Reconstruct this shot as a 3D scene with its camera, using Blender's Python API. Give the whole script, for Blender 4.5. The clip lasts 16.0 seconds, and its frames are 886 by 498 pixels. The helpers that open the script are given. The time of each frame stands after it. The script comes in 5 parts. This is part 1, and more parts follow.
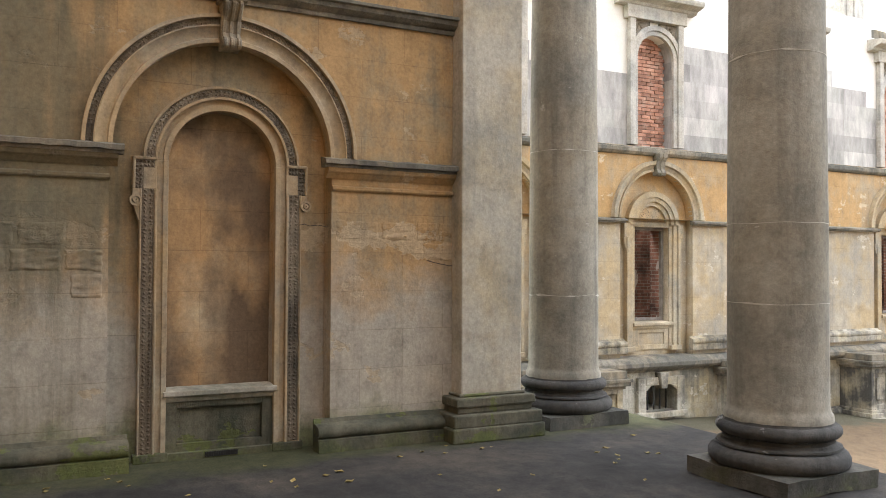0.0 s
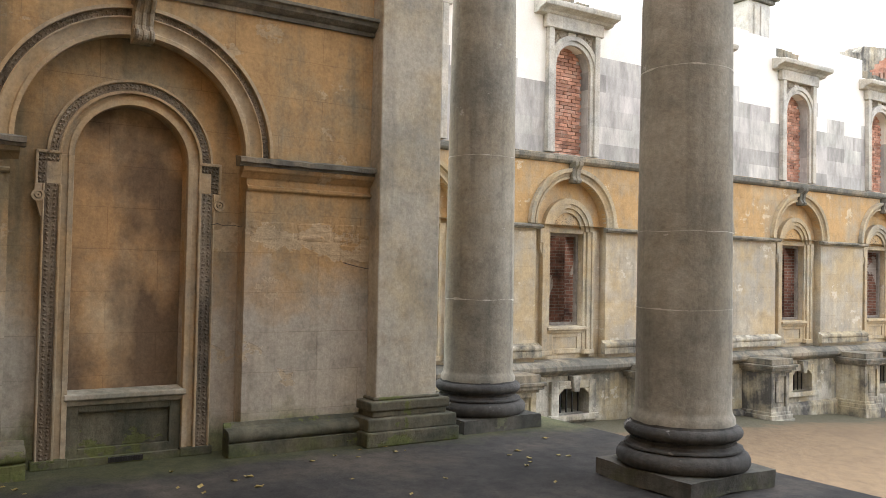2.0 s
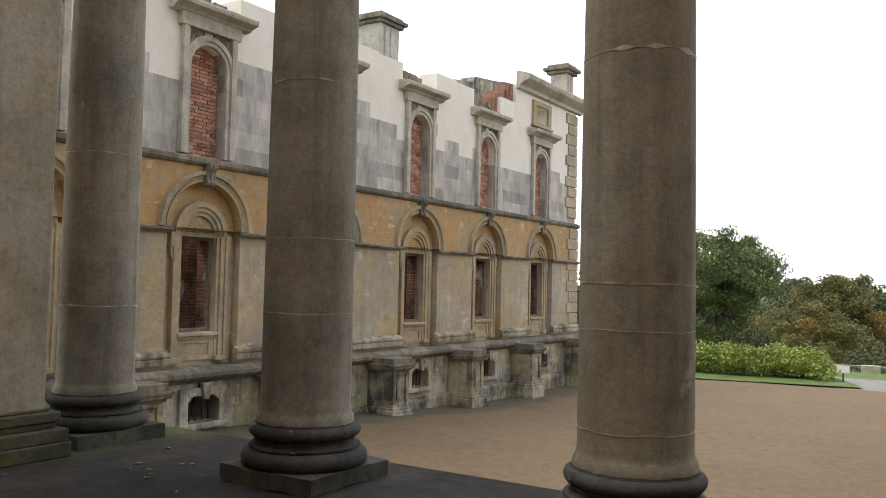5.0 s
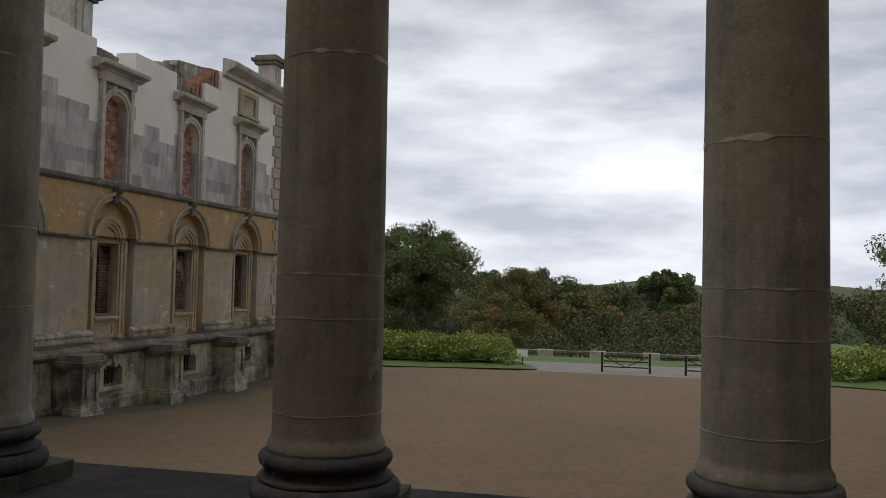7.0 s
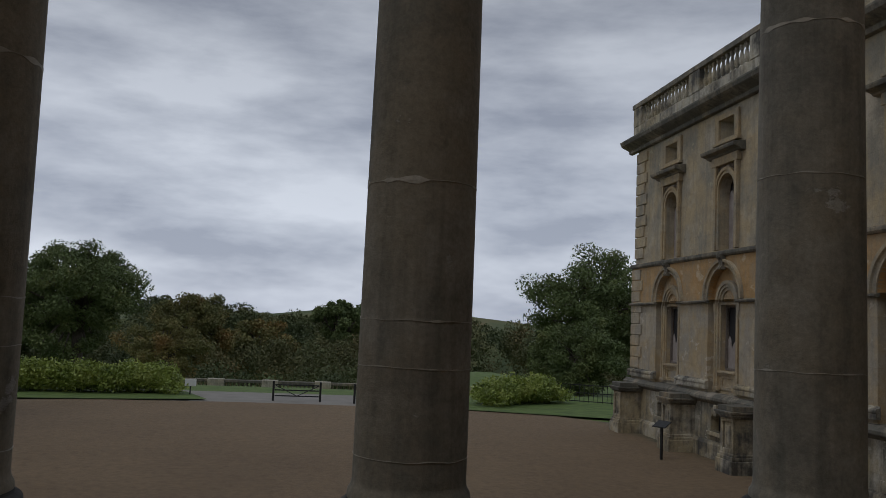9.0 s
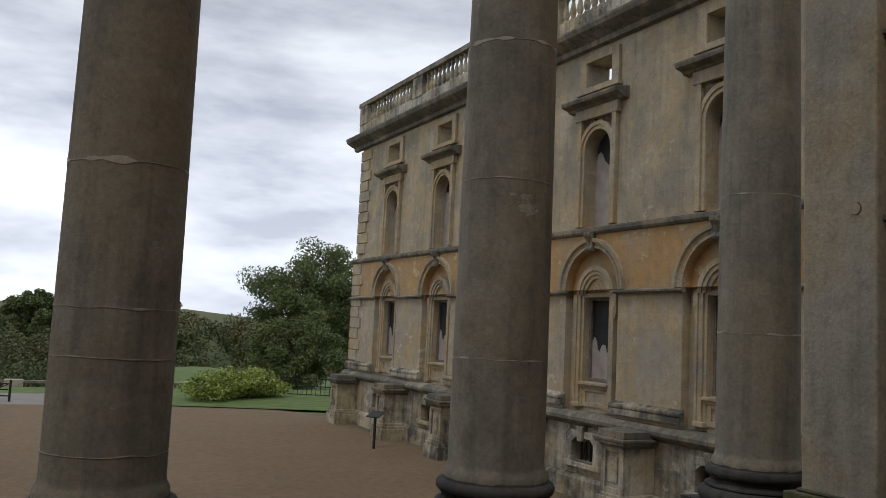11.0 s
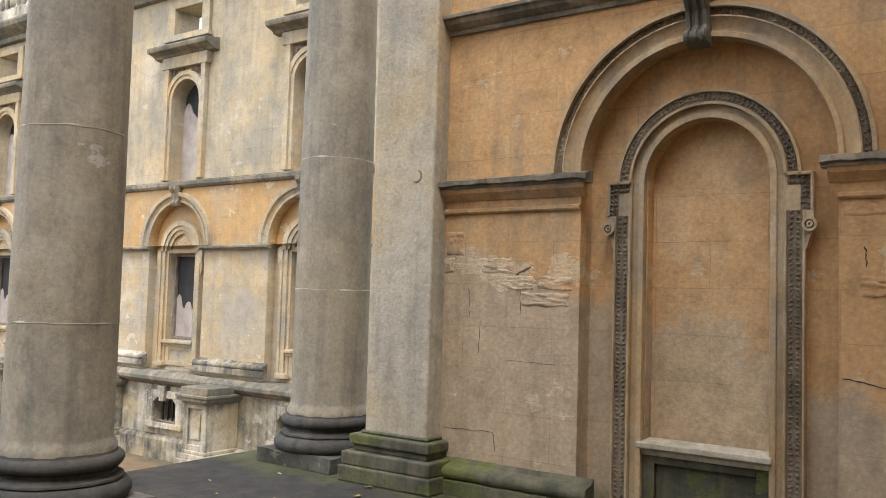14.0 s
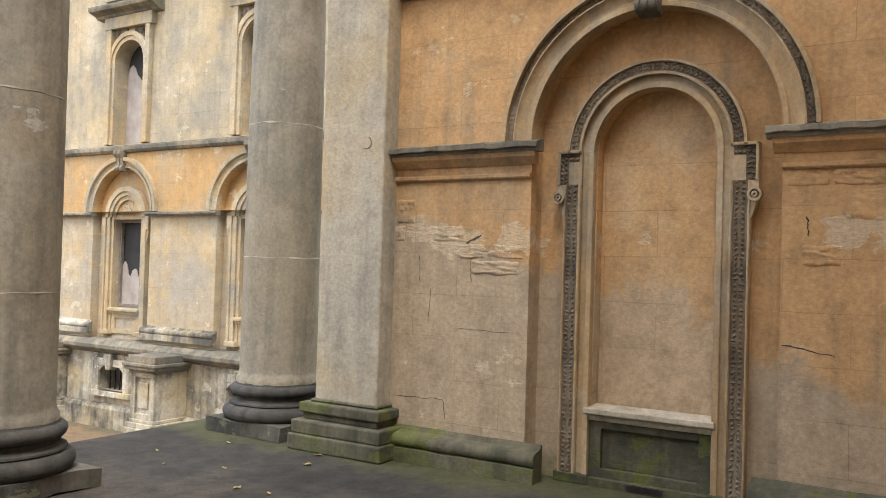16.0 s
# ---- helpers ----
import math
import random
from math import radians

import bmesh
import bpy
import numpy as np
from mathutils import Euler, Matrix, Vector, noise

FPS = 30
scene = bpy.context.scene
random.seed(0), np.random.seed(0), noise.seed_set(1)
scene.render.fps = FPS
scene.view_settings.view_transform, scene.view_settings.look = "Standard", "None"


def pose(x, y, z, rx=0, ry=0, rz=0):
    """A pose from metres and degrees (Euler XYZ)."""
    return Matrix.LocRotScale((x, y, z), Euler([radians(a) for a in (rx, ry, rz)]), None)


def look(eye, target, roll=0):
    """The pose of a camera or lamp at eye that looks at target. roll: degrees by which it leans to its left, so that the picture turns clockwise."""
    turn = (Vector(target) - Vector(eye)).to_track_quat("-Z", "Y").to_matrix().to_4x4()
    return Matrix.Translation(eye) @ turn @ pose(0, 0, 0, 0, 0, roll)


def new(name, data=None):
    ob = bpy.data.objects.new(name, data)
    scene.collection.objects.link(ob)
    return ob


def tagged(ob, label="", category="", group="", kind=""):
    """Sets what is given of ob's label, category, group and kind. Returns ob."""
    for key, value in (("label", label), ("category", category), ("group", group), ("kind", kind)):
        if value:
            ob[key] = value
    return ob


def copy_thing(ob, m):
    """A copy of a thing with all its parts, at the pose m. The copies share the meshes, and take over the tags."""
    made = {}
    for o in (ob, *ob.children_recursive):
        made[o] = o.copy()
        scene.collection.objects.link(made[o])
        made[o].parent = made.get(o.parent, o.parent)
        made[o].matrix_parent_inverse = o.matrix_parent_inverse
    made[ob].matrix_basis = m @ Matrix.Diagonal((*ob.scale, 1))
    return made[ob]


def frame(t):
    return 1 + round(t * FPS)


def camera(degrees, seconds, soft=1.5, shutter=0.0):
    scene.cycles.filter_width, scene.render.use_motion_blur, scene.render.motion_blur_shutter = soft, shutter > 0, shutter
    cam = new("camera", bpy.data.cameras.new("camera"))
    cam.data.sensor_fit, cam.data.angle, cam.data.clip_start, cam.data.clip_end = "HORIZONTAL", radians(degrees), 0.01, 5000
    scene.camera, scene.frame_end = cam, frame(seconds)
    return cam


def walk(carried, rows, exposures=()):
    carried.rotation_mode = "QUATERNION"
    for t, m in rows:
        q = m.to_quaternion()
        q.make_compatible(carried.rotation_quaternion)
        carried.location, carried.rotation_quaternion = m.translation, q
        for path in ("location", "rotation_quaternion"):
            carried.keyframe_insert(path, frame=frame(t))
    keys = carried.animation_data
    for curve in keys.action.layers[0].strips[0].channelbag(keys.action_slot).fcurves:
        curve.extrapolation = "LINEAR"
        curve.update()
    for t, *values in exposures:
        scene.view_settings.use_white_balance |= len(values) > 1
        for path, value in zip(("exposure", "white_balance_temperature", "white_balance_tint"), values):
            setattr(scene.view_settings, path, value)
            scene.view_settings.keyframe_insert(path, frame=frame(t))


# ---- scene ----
cam = camera(55.7, 16.0, soft=0.85)
PATH = [
    (0, (0.355, 1.418, 1.644), (-1.421, 2.337, 1.690), 0.3),
    (0.5, (0.355, 1.418, 1.642), (-1.419, 2.340, 1.689), 0.4),
    (1, (0.358, 1.416, 1.645), (-1.413, 2.344, 1.691), 0.5),
    (1.5, (0.359, 1.426, 1.645), (-1.374, 2.425, 1.693), 0.6),
    (2, (0.353, 1.441, 1.643), (-1.326, 2.527, 1.699), 1.1),
    (2.5, (0.370, 1.447, 1.644), (-1.239, 2.633, 1.718), 1.3),
    (3, (0.368, 1.459, 1.648), (-1.161, 2.745, 1.728), 1.5),
    (3.2, (0.378, 1.461, 1.650), (-1.117, 2.786, 1.733), 1.4),
    (5.5, (0.538, 1.384, 1.645), (-0.408, 3.144, 1.733), 1.4),
    (6, (0.604, 1.342, 1.643), (-0.197, 3.172, 1.737), 1.6),
    (6.5, (0.645, 1.300, 1.639), (0.028, 3.200, 1.732), 1.8),
    (7, (0.645, 1.229, 1.633), (0.198, 3.177, 1.715), 1.2),
    (7.5, (0.659, 1.230, 1.638), (0.422, 3.214, 1.725), 1.0),
    (8, (0.691, 1.227, 1.640), (0.636, 3.223, 1.751), 1.9),
    (8.5, (0.716, 1.199, 1.642), (0.843, 3.189, 1.802), 2.0),
    (8.7, (0.728, 1.189, 1.641), (0.930, 3.171, 1.808), 2.2),
    (10.8, (0.763, 1.100, 1.612), (1.593, 2.909, 1.801), 2.8),
    (11, (0.790, 1.081, 1.611), (1.706, 2.849, 1.801), 2.8),
    (11.5, (0.784, 1.060, 1.624), (1.887, 2.716, 1.830), 3.1),
    (12, (0.774, 1.037, 1.625), (2.011, 2.594, 1.840), 3.2),
    (12.5, (0.795, 1.042, 1.621), (2.180, 2.472, 1.814), 3.4),
    (13, (0.814, 1.039, 1.629), (2.296, 2.368, 1.814), 3.0),
    (13.5, (0.842, 1.027, 1.635), (2.406, 2.264, 1.800), 2.4),
    (14, (0.851, 1.010, 1.642), (2.485, 2.157, 1.763), 1.7),
    (14.5, (0.871, 0.999, 1.650), (2.567, 2.054, 1.737), 1.9),
    (15, (0.885, 1.006, 1.658), (2.583, 2.060, 1.725), 1.6),
    (15.5, (0.882, 1.007, 1.655), (2.581, 2.061, 1.714), 1.5),
    (16, (0.884, 1.013, 1.656), (2.584, 2.065, 1.701), 1.7),
]
walk(cam, [(t, look(eye, target, roll)) for t, eye, target, roll in PATH],
     [(0, 2.20, 6400, 10), (1.5, 2.10, 6423, 10), (2.5, 1.90, 6439, 10), (3.2, 1.50, 6450, 10), (5.5, 0.60, 6650, 10), (6, 0.20, 6625, 10), (6.5, -0.35, 6600, 10), (7, -0.55, 6450, 10), (7.5, -0.75, 6300, 10), (8, -1.15, 6150, 10), (8.7, -1.20, 6050, 10), (10.8, -0.45, 6278, 10), (11.5, -0.10, 6317, 10), (12, 0.20, 6333, 10), (12.5, 0.60, 6350, 11), (13, 1.23, 6379, 11), (13.5, 1.57, 6407, 11), (14.5, 1.82, 6464, 11), (16, 1.87, 6550, 11)])

# ---- world and light: overcast daylight ----
world = bpy.data.worlds.new("overcast_sky")
scene.world = world
world.use_nodes = True
wn, wl = world.node_tree.nodes, world.node_tree.links
wn.clear()
w_out = wn.new("ShaderNodeOutputWorld")
w_bg = wn.new("ShaderNodeBackground")
w_sky = wn.new("ShaderNodeTexSky")
w_sky.sky_type = "NISHITA"
w_sky.sun_disc = False
w_sky.sun_elevation = radians(48)
w_sky.sun_rotation = radians(233)
w_sky.air_density, w_sky.dust_density = 1.0, 3.0
w_geo = wn.new("ShaderNodeTexCoord")
w_map = wn.new("ShaderNodeMapping")
w_map.inputs["Scale"].default_value = (1.5, 1.5, 5.2)
w_noise = wn.new("ShaderNodeTexNoise")
w_noise.inputs["Scale"].default_value = 2.1
w_noise.inputs["Detail"].default_value = 10
w_noise.inputs["Roughness"].default_value = 0.55
w_ramp = wn.new("ShaderNodeValToRGB")
w_ramp.color_ramp.elements[0].position, w_ramp.color_ramp.elements[0].color = 0.38, (7.4, 7.8, 8.9, 1)
w_ramp.color_ramp.elements[1].position, w_ramp.color_ramp.elements[1].color = 0.64, (14.6, 14.9, 15.6, 1)
w_mix = wn.new("ShaderNodeMix")
w_mix.data_type = "RGBA"
w_mix.inputs["Factor"].default_value = 0.88
wl.new(w_geo.outputs["Generated"], w_map.inputs["Vector"])
wl.new(w_map.outputs["Vector"], w_noise.inputs["Vector"])
wl.new(w_noise.outputs["Fac"], w_ramp.inputs["Fac"])
wl.new(w_sky.outputs["Color"], w_mix.inputs[6])
wl.new(w_ramp.outputs["Color"], w_mix.inputs[7])
w_sep = wn.new("ShaderNodeSeparateXYZ")
wl.new(w_geo.outputs["Generated"], w_sep.inputs[0])
w_rng = wn.new("ShaderNodeMapRange")
for w_key, w_val in (("From Min", 0.0), ("From Max", 0.4), ("To Min", 1.75), ("To Max", 1.0)):
    w_rng.inputs[w_key].default_value = w_val
wl.new(w_sep.outputs[2], w_rng.inputs["Value"])
w_hor = wn.new("ShaderNodeVectorMath")
w_hor.operation = "SCALE"
wl.new(w_mix.outputs[2], w_hor.inputs[0])
wl.new(w_rng.outputs["Result"], w_hor.inputs["Scale"])
wl.new(w_hor.outputs[0], w_bg.inputs["Color"])
w_bg.inputs["Strength"].default_value = 0.075
wl.new(w_bg.outputs["Background"], w_out.inputs["Surface"])
sun = new("sun", bpy.data.lights.new("sun", "SUN"))
sun.data.energy, sun.data.angle, sun.data.color = 1.0, radians(25), (1.0, 0.96, 0.9)
sun.matrix_world = look((-9, -3.8, 20), (0, 3, 0))


# ---- materials ----
def tree_of(name, rough):
    m = bpy.data.materials.new(name)
    m.use_nodes = True
    n, l = m.node_tree.nodes, m.node_tree.links
    b = n["Principled BSDF"]
    b.inputs["Roughness"].default_value = rough
    return m, n, l, b


def tex_noise(n, l, vec, scale, detail=6, rough=0.6):
    t = n.new("ShaderNodeTexNoise")
    t.inputs["Scale"].default_value, t.inputs["Detail"].default_value, t.inputs["Roughness"].default_value = scale, detail, rough
    l.new(vec, t.inputs["Vector"])
    return t.outputs["Fac"]


def ramp(n, l, fac, stops):
    r = n.new("ShaderNodeValToRGB")
    e = r.color_ramp.elements
    while len(e) < len(stops):
        e.new(0.5)
    for i, (p, c) in enumerate(stops):
        e[i].position = p
        e[i].color = (*c, 1) if len(c) == 3 else c
    l.new(fac, r.inputs["Fac"])
    return r.outputs["Color"]


def mixc(n, l, fac, a, b, mode="MIX"):
    m = n.new("ShaderNodeMix")
    m.data_type, m.blend_type = "RGBA", mode
    for sock, v in ((m.inputs["Factor"], fac), (m.inputs[6], a), (m.inputs[7], b)):
        if isinstance(v, (int, float)):
            sock.default_value = v
        elif isinstance(v, tuple):
            sock.default_value = (*v, 1)
        else:
            l.new(v, sock)
    return m.outputs[2]


def math_node(n, l, op, a, b=0.0, c=None, clamp=False):
    m = n.new("ShaderNodeMath")
    m.operation, m.use_clamp = op, clamp
    for i, v in enumerate((a, b, c)):
        if v is None:
            continue
        if isinstance(v, (int, float)):
            m.inputs[i].default_value = v
        else:
            l.new(v, m.inputs[i])
    return m.outputs[0]


def bump(n, l, b, height, strength, dist, before=None):
    k = n.new("ShaderNodeBump")
    k.inputs["Strength"].default_value, k.inputs["Distance"].default_value = strength, dist
    l.new(height, k.inputs["Height"])
    if before is not None:
        l.new(before, k.inputs["Normal"])
    l.new(k.outputs["Normal"], b.inputs["Normal"])
    return k.outputs["Normal"]


def world_pos(n):
    g = n.new("ShaderNodeNewGeometry")
    return g.outputs["Position"]


def split(n, l, vec):
    s = n.new("ShaderNodeSeparateXYZ")
    l.new(vec, s.inputs[0])
    return s.outputs


def stretch(n, l, vec, sc, loc=(0, 0, 0)):
    m = n.new("ShaderNodeMapping")
    m.inputs["Scale"].default_value, m.inputs["Location"].default_value = sc, loc
    l.new(vec, m.inputs["Vector"])
    return m.outputs["Vector"]


def stone(name, warm, pale, grey, warm_amount=0.5, grey_amount=0.5, moss=None, streak=0.35, seed=0.0, blocks=True, rough=0.9, relief=0.35, low_grey=None, flake=0.0, flake_col=(0.5, 0.43, 0.32), blotch=None, band=None, speck=0.78, stain_shade=None):
    """Weathered limestone: ochre and pale patches, grey lichen, streaks, faint ashlar joints."""
    m, n, l, b = tree_of(name, rough)
    p = stretch(n, l, world_pos(n), (1, 1, 1), (seed, seed * 1.7, seed * 0.6))
    big = tex_noise(n, l, p, 0.55, 5, 0.55)
    mid = tex_noise(n, l, p, 2.3, 7, 0.62)
    fine = tex_noise(n, l, p, 28, 6, 0.7)
    grain = tex_noise(n, l, p, 160, 3, 0.6)
    run = tex_noise(n, l, stretch(n, l, p, (5, 5, 0.35)), 1.3, 5, 0.6)
    tone = math_node(n, l, "ADD", math_node(n, l, "MULTIPLY", big, 0.6), math_node(n, l, "MULTIPLY", mid, 0.4))
    base = ramp(n, l, tone, [(0.5 - warm_amount * 0.22, pale), (0.62 - warm_amount * 0.2, warm), (0.85, tuple(c * 0.8 for c in warm))])
    g = ramp(n, l, math_node(n, l, "ADD", math_node(n, l, "MULTIPLY", tex_noise(n, l, stretch(n, l, p, (1, 1, 1), (9, 4, 2)), 0.9, 8, 0.68), 0.8), math_node(n, l, "MULTIPLY", run, 0.2)),
             [(0.62 - grey_amount * 0.3, (0, 0, 0)), (0.78 - grey_amount * 0.3, (1, 1, 1))])
    col = mixc(n, l, g, base, grey)
    if low_grey is not None:
        z = split(n, l, world_pos(n))[2]
        yy = split(n, l, world_pos(n))[1]
        level = math_node(n, l, "MULTIPLY_ADD", yy, low_grey[3], low_grey[0])
        ragged = math_node(n, l, "ADD", math_node(n, l, "MULTIPLY", math_node(n, l, "SUBTRACT", mid, 0.5), low_grey[5]), math_node(n, l, "MULTIPLY", math_node(n, l, "SUBTRACT", tex_noise(n, l, p, 9, 5, 0.6), 0.5), 0.25))
        edge = math_node(n, l, "SUBTRACT", level, math_node(n, l, "ADD", z, ragged))
        k = math_node(n, l, "MULTIPLY", edge, low_grey[4], clamp=True)
        col = mixc(n, l, math_node(n, l, "MULTIPLY", k, low_grey[2]), col, low_grey[1])
    if blotch is not None:
        bl = tex_noise(n, l, stretch(n, l, p, (1.2, 1.2, 0.8), (3.3, 7.1, 1.9)), 1.05, 6, 0.5)
        col = mixc(n, l, ramp(n, l, bl, [(0.41, (0, 0, 0)), (0.54, (0.92, 0.92, 0.92))]), col, blotch)
    if flake:
        fn = tex_noise(n, l, stretch(n, l, p, (1, 1, 1.5), (5.5, 2.5, 8.5)), 1.7, 9, 0.66)
        if band is not None:
            zz = split(n, l, world_pos(n))[2]
            near = math_node(n, l, "SUBTRACT", 1.0, math_node(n, l, "DIVIDE", math_node(n, l, "ABSOLUTE", math_node(n, l, "SUBTRACT", zz, band[0])), band[1]), clamp=True)
            fn = math_node(n, l, "MULTIPLY_ADD", near, 0.16, fn)
        fm = ramp(n, l, fn, [(0.66 - flake * 0.2, (0, 0, 0)), (0.675 - flake * 0.2, (1, 1, 1))])
        col = mixc(n, l, math_node(n, l, "MULTIPLY", fm, 0.7), col, flake_col)
    # olive stain and the house corner's shade, both put into the colour
    if stain_shade is not None:
        ax, ay, az = split(n, l, world_pos(n))
        rag = math_node(n, l, "ADD", math_node(n, l, "MULTIPLY", math_node(n, l, "SUBTRACT", big, 0.5), 3.0), math_node(n, l, "MULTIPLY", math_node(n, l, "SUBTRACT", run, 0.5), 1.6))
        reach = math_node(n, l, "MULTIPLY", math_node(n, l, "SUBTRACT", math_node(n, l, "ADD", stain_shade[0], rag), ay), 1.3, clamp=True)
        col = mixc(n, l, math_node(n, l, "MULTIPLY", reach, stain_shade[1]), col, mixc(n, l, mid, stain_shade[2], tuple(c * 1.7 for c in stain_shade[2])))
    dark = ramp(n, l, run, [(0.5, (0, 0, 0)), (0.72, (1, 1, 1))])
    col = mixc(n, l, math_node(n, l, "MULTIPLY", dark, streak), col, tuple(c * 0.45 for c in grey))
    if blocks:
        sx = split(n, l, world_pos(n))
        uv = n.new("ShaderNodeCombineXYZ")
        wob = tex_noise(n, l, p, 3.0, 4, 0.6)
        l.new(math_node(n, l, "MULTIPLY_ADD", wob, 0.03, math_node(n, l, "ADD", sx[0], sx[1])), uv.inputs[0])
        l.new(math_node(n, l, "MULTIPLY_ADD", wob, 0.022, sx[2]), uv.inputs[1])
        br = n.new("ShaderNodeTexBrick")
        for key, v in (("Scale", 1.0), ("Mortar Size", 0.004), ("Mortar Smooth", 0.3), ("Brick Width", 0.86), ("Row Height", 0.36)):
            br.inputs[key].default_value = v
        br.inputs["Color1"].default_value, br.inputs["Color2"].default_value, br.inputs["Mortar"].default_value = (0.9, 0.9, 0.91, 1), (1.06, 1.04, 1.0, 1), (0.66, 0.62, 0.57, 1)
        l.new(uv.outputs[0], br.inputs["Vector"])
        worn = ramp(n, l, tex_noise(n, l, p, 1.6, 6, 0.6), [(0.36, (0.12, 0.12, 0.12)), (0.62, (0.75, 0.75, 0.75))])
        col = mixc(n, l, worn, col, br.outputs["Color"], "MULTIPLY")
    if moss is not None:
        z = split(n, l, world_pos(n))[2]
        k = math_node(n, l, "MULTIPLY", math_node(n, l, "SUBTRACT", math_node(n, l, "ADD", moss, math_node(n, l, "MULTIPLY", math_node(n, l, "SUBTRACT", mid, 0.5), 1.1)), z), 3.0, clamp=True)
        col = mixc(n, l, math_node(n, l, "MULTIPLY", k, 0.75), col, mixc(n, l, fine, (0.04, 0.055, 0.018), (0.15, 0.18, 0.035)))
    col = mixc(n, l, speck, mixc(n, l, speck, col, ramp(n, l, tex_noise(n, l, p, 4.5, 9, 0.7), [(0.3, (0.66, 0.66, 0.66)), (0.48, (1, 1, 1)), (0.7, (1.18, 1.18, 1.18))]), "MULTIPLY"), ramp(n, l, fine, [(0.25, (0.66, 0.66, 0.66)), (0.7, (1.18, 1.18, 1.18))]), "MULTIPLY")
    l.new(col, b.inputs["Base Color"])
    nb = bump(n, l, b, mid, relief * 0.6, 0.05)
    if flake:
        nb = bump(n, l, b, mixc(n, l, fm, (1, 1, 1), tex_noise(n, l, stretch(n, l, p, (1, 1, 3)), 12, 6, 0.7)), 0.5, 0.02, nb)
    nb = bump(n, l, b, fine, relief, 0.012, nb)
    bump(n, l, b, grain, relief * 0.6, 0.003, nb)
    return m


OCHRE, HONEY, BUFF, GREY, PALEGREY = (0.42, 0.235, 0.085), (0.47, 0.32, 0.15), (0.42, 0.35, 0.24), (0.24, 0.225, 0.19), (0.40, 0.385, 0.345)
M_wall_w = stone("west_portico_stone", (0.42, 0.265, 0.12), (0.44, 0.33, 0.18), (0.26, 0.225, 0.155), 0.85, 0.5, moss=0.42, streak=0.35, seed=3.1, low_grey=(1.75, (0.42, 0.39, 0.33), 0.85, 0.0, 1.6, 1.4), stain_shade=(2.35, 0.78, (0.1, 0.092, 0.058)), flake=0.16, flake_col=(0.46, 0.36, 0.235), band=(1.96, 0.26))
M_wall_e = stone("east_portico_stone", (0.52, 0.325, 0.155), (0.54, 0.4, 0.23), (0.39, 0.3, 0.195), 0.75, 0.4, moss=0.22, streak=0.3, seed=3.9, low_grey=(0.5, (0.4, 0.335, 0.25), 0.8, 0.32, 7.0, 0.7), flake=0.12, flake_col=(0.56, 0.46, 0.32), band=(1.9, 0.2))
M_pil = stone("grey_pilaster_stone", (0.42, 0.35, 0.235), (0.43, 0.395, 0.32), (0.3, 0.285, 0.24), 0.22, 0.5, moss=0.25, streak=0.22, seed=7.7, blocks=False)
M_base = stone("mossy_base_stone", (0.13, 0.115, 0.075), (0.16, 0.145, 0.1), (0.06, 0.062, 0.042), 0.3, 0.7, flake=0.42, flake_col=(0.115, 0.135, 0.028), moss=0.14, streak=0.35, seed=1.3, blocks=False, relief=0.8)
M_mould = stone("weathered_moulding_stone", (0.3, 0.24, 0.155), (0.3, 0.265, 0.205), (0.125, 0.118, 0.095), 0.3, 0.8, streak=0.5, seed=5.3, blocks=False, relief=0.6)
M_frame = stone("frame_stone", (0.42, 0.3, 0.165), (0.45, 0.375, 0.26), (0.29, 0.25, 0.185), 0.6, 0.45, seed=2.2, blocks=False, streak=0.3)
M_carve = stone("carved_dark_stone", (0.17, 0.13, 0.085), (0.29, 0.245, 0.18), (0.07, 0.06, 0.044), 0.4, 0.5, seed=4.4, blocks=False, relief=1.0, streak=0.5)
M_column = stone("column_stone", (0.285, 0.25, 0.185), (0.325, 0.3, 0.245), (0.2, 0.19, 0.155), 0.35, 0.55, streak=0.4, seed=6.1, blocks=False, flake=0.02, flake_col=(0.44, 0.42, 0.37))
M_colbase = stone("dark_column_base_stone", (0.07, 0.066, 0.058), (0.1, 0.095, 0.085), (0.035, 0.035, 0.033), 0.3, 0.7, streak=0.4, seed=8.1, blocks=False, relief=0.7, flake=0.1, flake_col=(0.3, 0.3, 0.28))
M_blind_e = stone("ochre_niche_stone", (0.52, 0.335, 0.165), (0.56, 0.42, 0.255), (0.42, 0.32, 0.21), 0.8, 0.35, streak=0.15, seed=9.9, low_grey=(1.5, (0.47, 0.375, 0.26), 0.75, 0.0, 9.0, 1.6), flake=0.06, flake_col=(0.58, 0.47, 0.33))
M_plinth = stone("broken_plinth_stone", (0.1, 0.095, 0.075), (0.14, 0.13, 0.11), (0.05, 0.05, 0.042), 0.3, 0.7, flake=0.4, flake_col=(0.17, 0.175, 0.1), moss=0.02, streak=0.4, seed=8.9, blocks=False, relief=0.8)
M_blind = stone("stained_niche_stone", (0.44, 0.265, 0.12), (0.47, 0.36, 0.225), (0.32, 0.25, 0.165), 0.75, 0.4, streak=0.2, seed=9.4, blotch=(0.13, 0.087, 0.052))
M_wing = stone("wing_lower_stone", (0.44, 0.34, 0.2), (0.5, 0.435, 0.33), (0.36, 0.325, 0.26), 0.5, 0.6, streak=0.22, seed=11.0, flake=0.2, flake_col=(0.6, 0.54, 0.43), speck=0.62)
M_wing_band = stone("wing_ochre_band", (0.46, 0.29, 0.125), (0.52, 0.385, 0.22), (0.38, 0.31, 0.21), 0.8, 0.5, streak=0.22, seed=12.6, flake=0.3, flake_col=(0.6, 0.5, 0.34), speck=0.62)
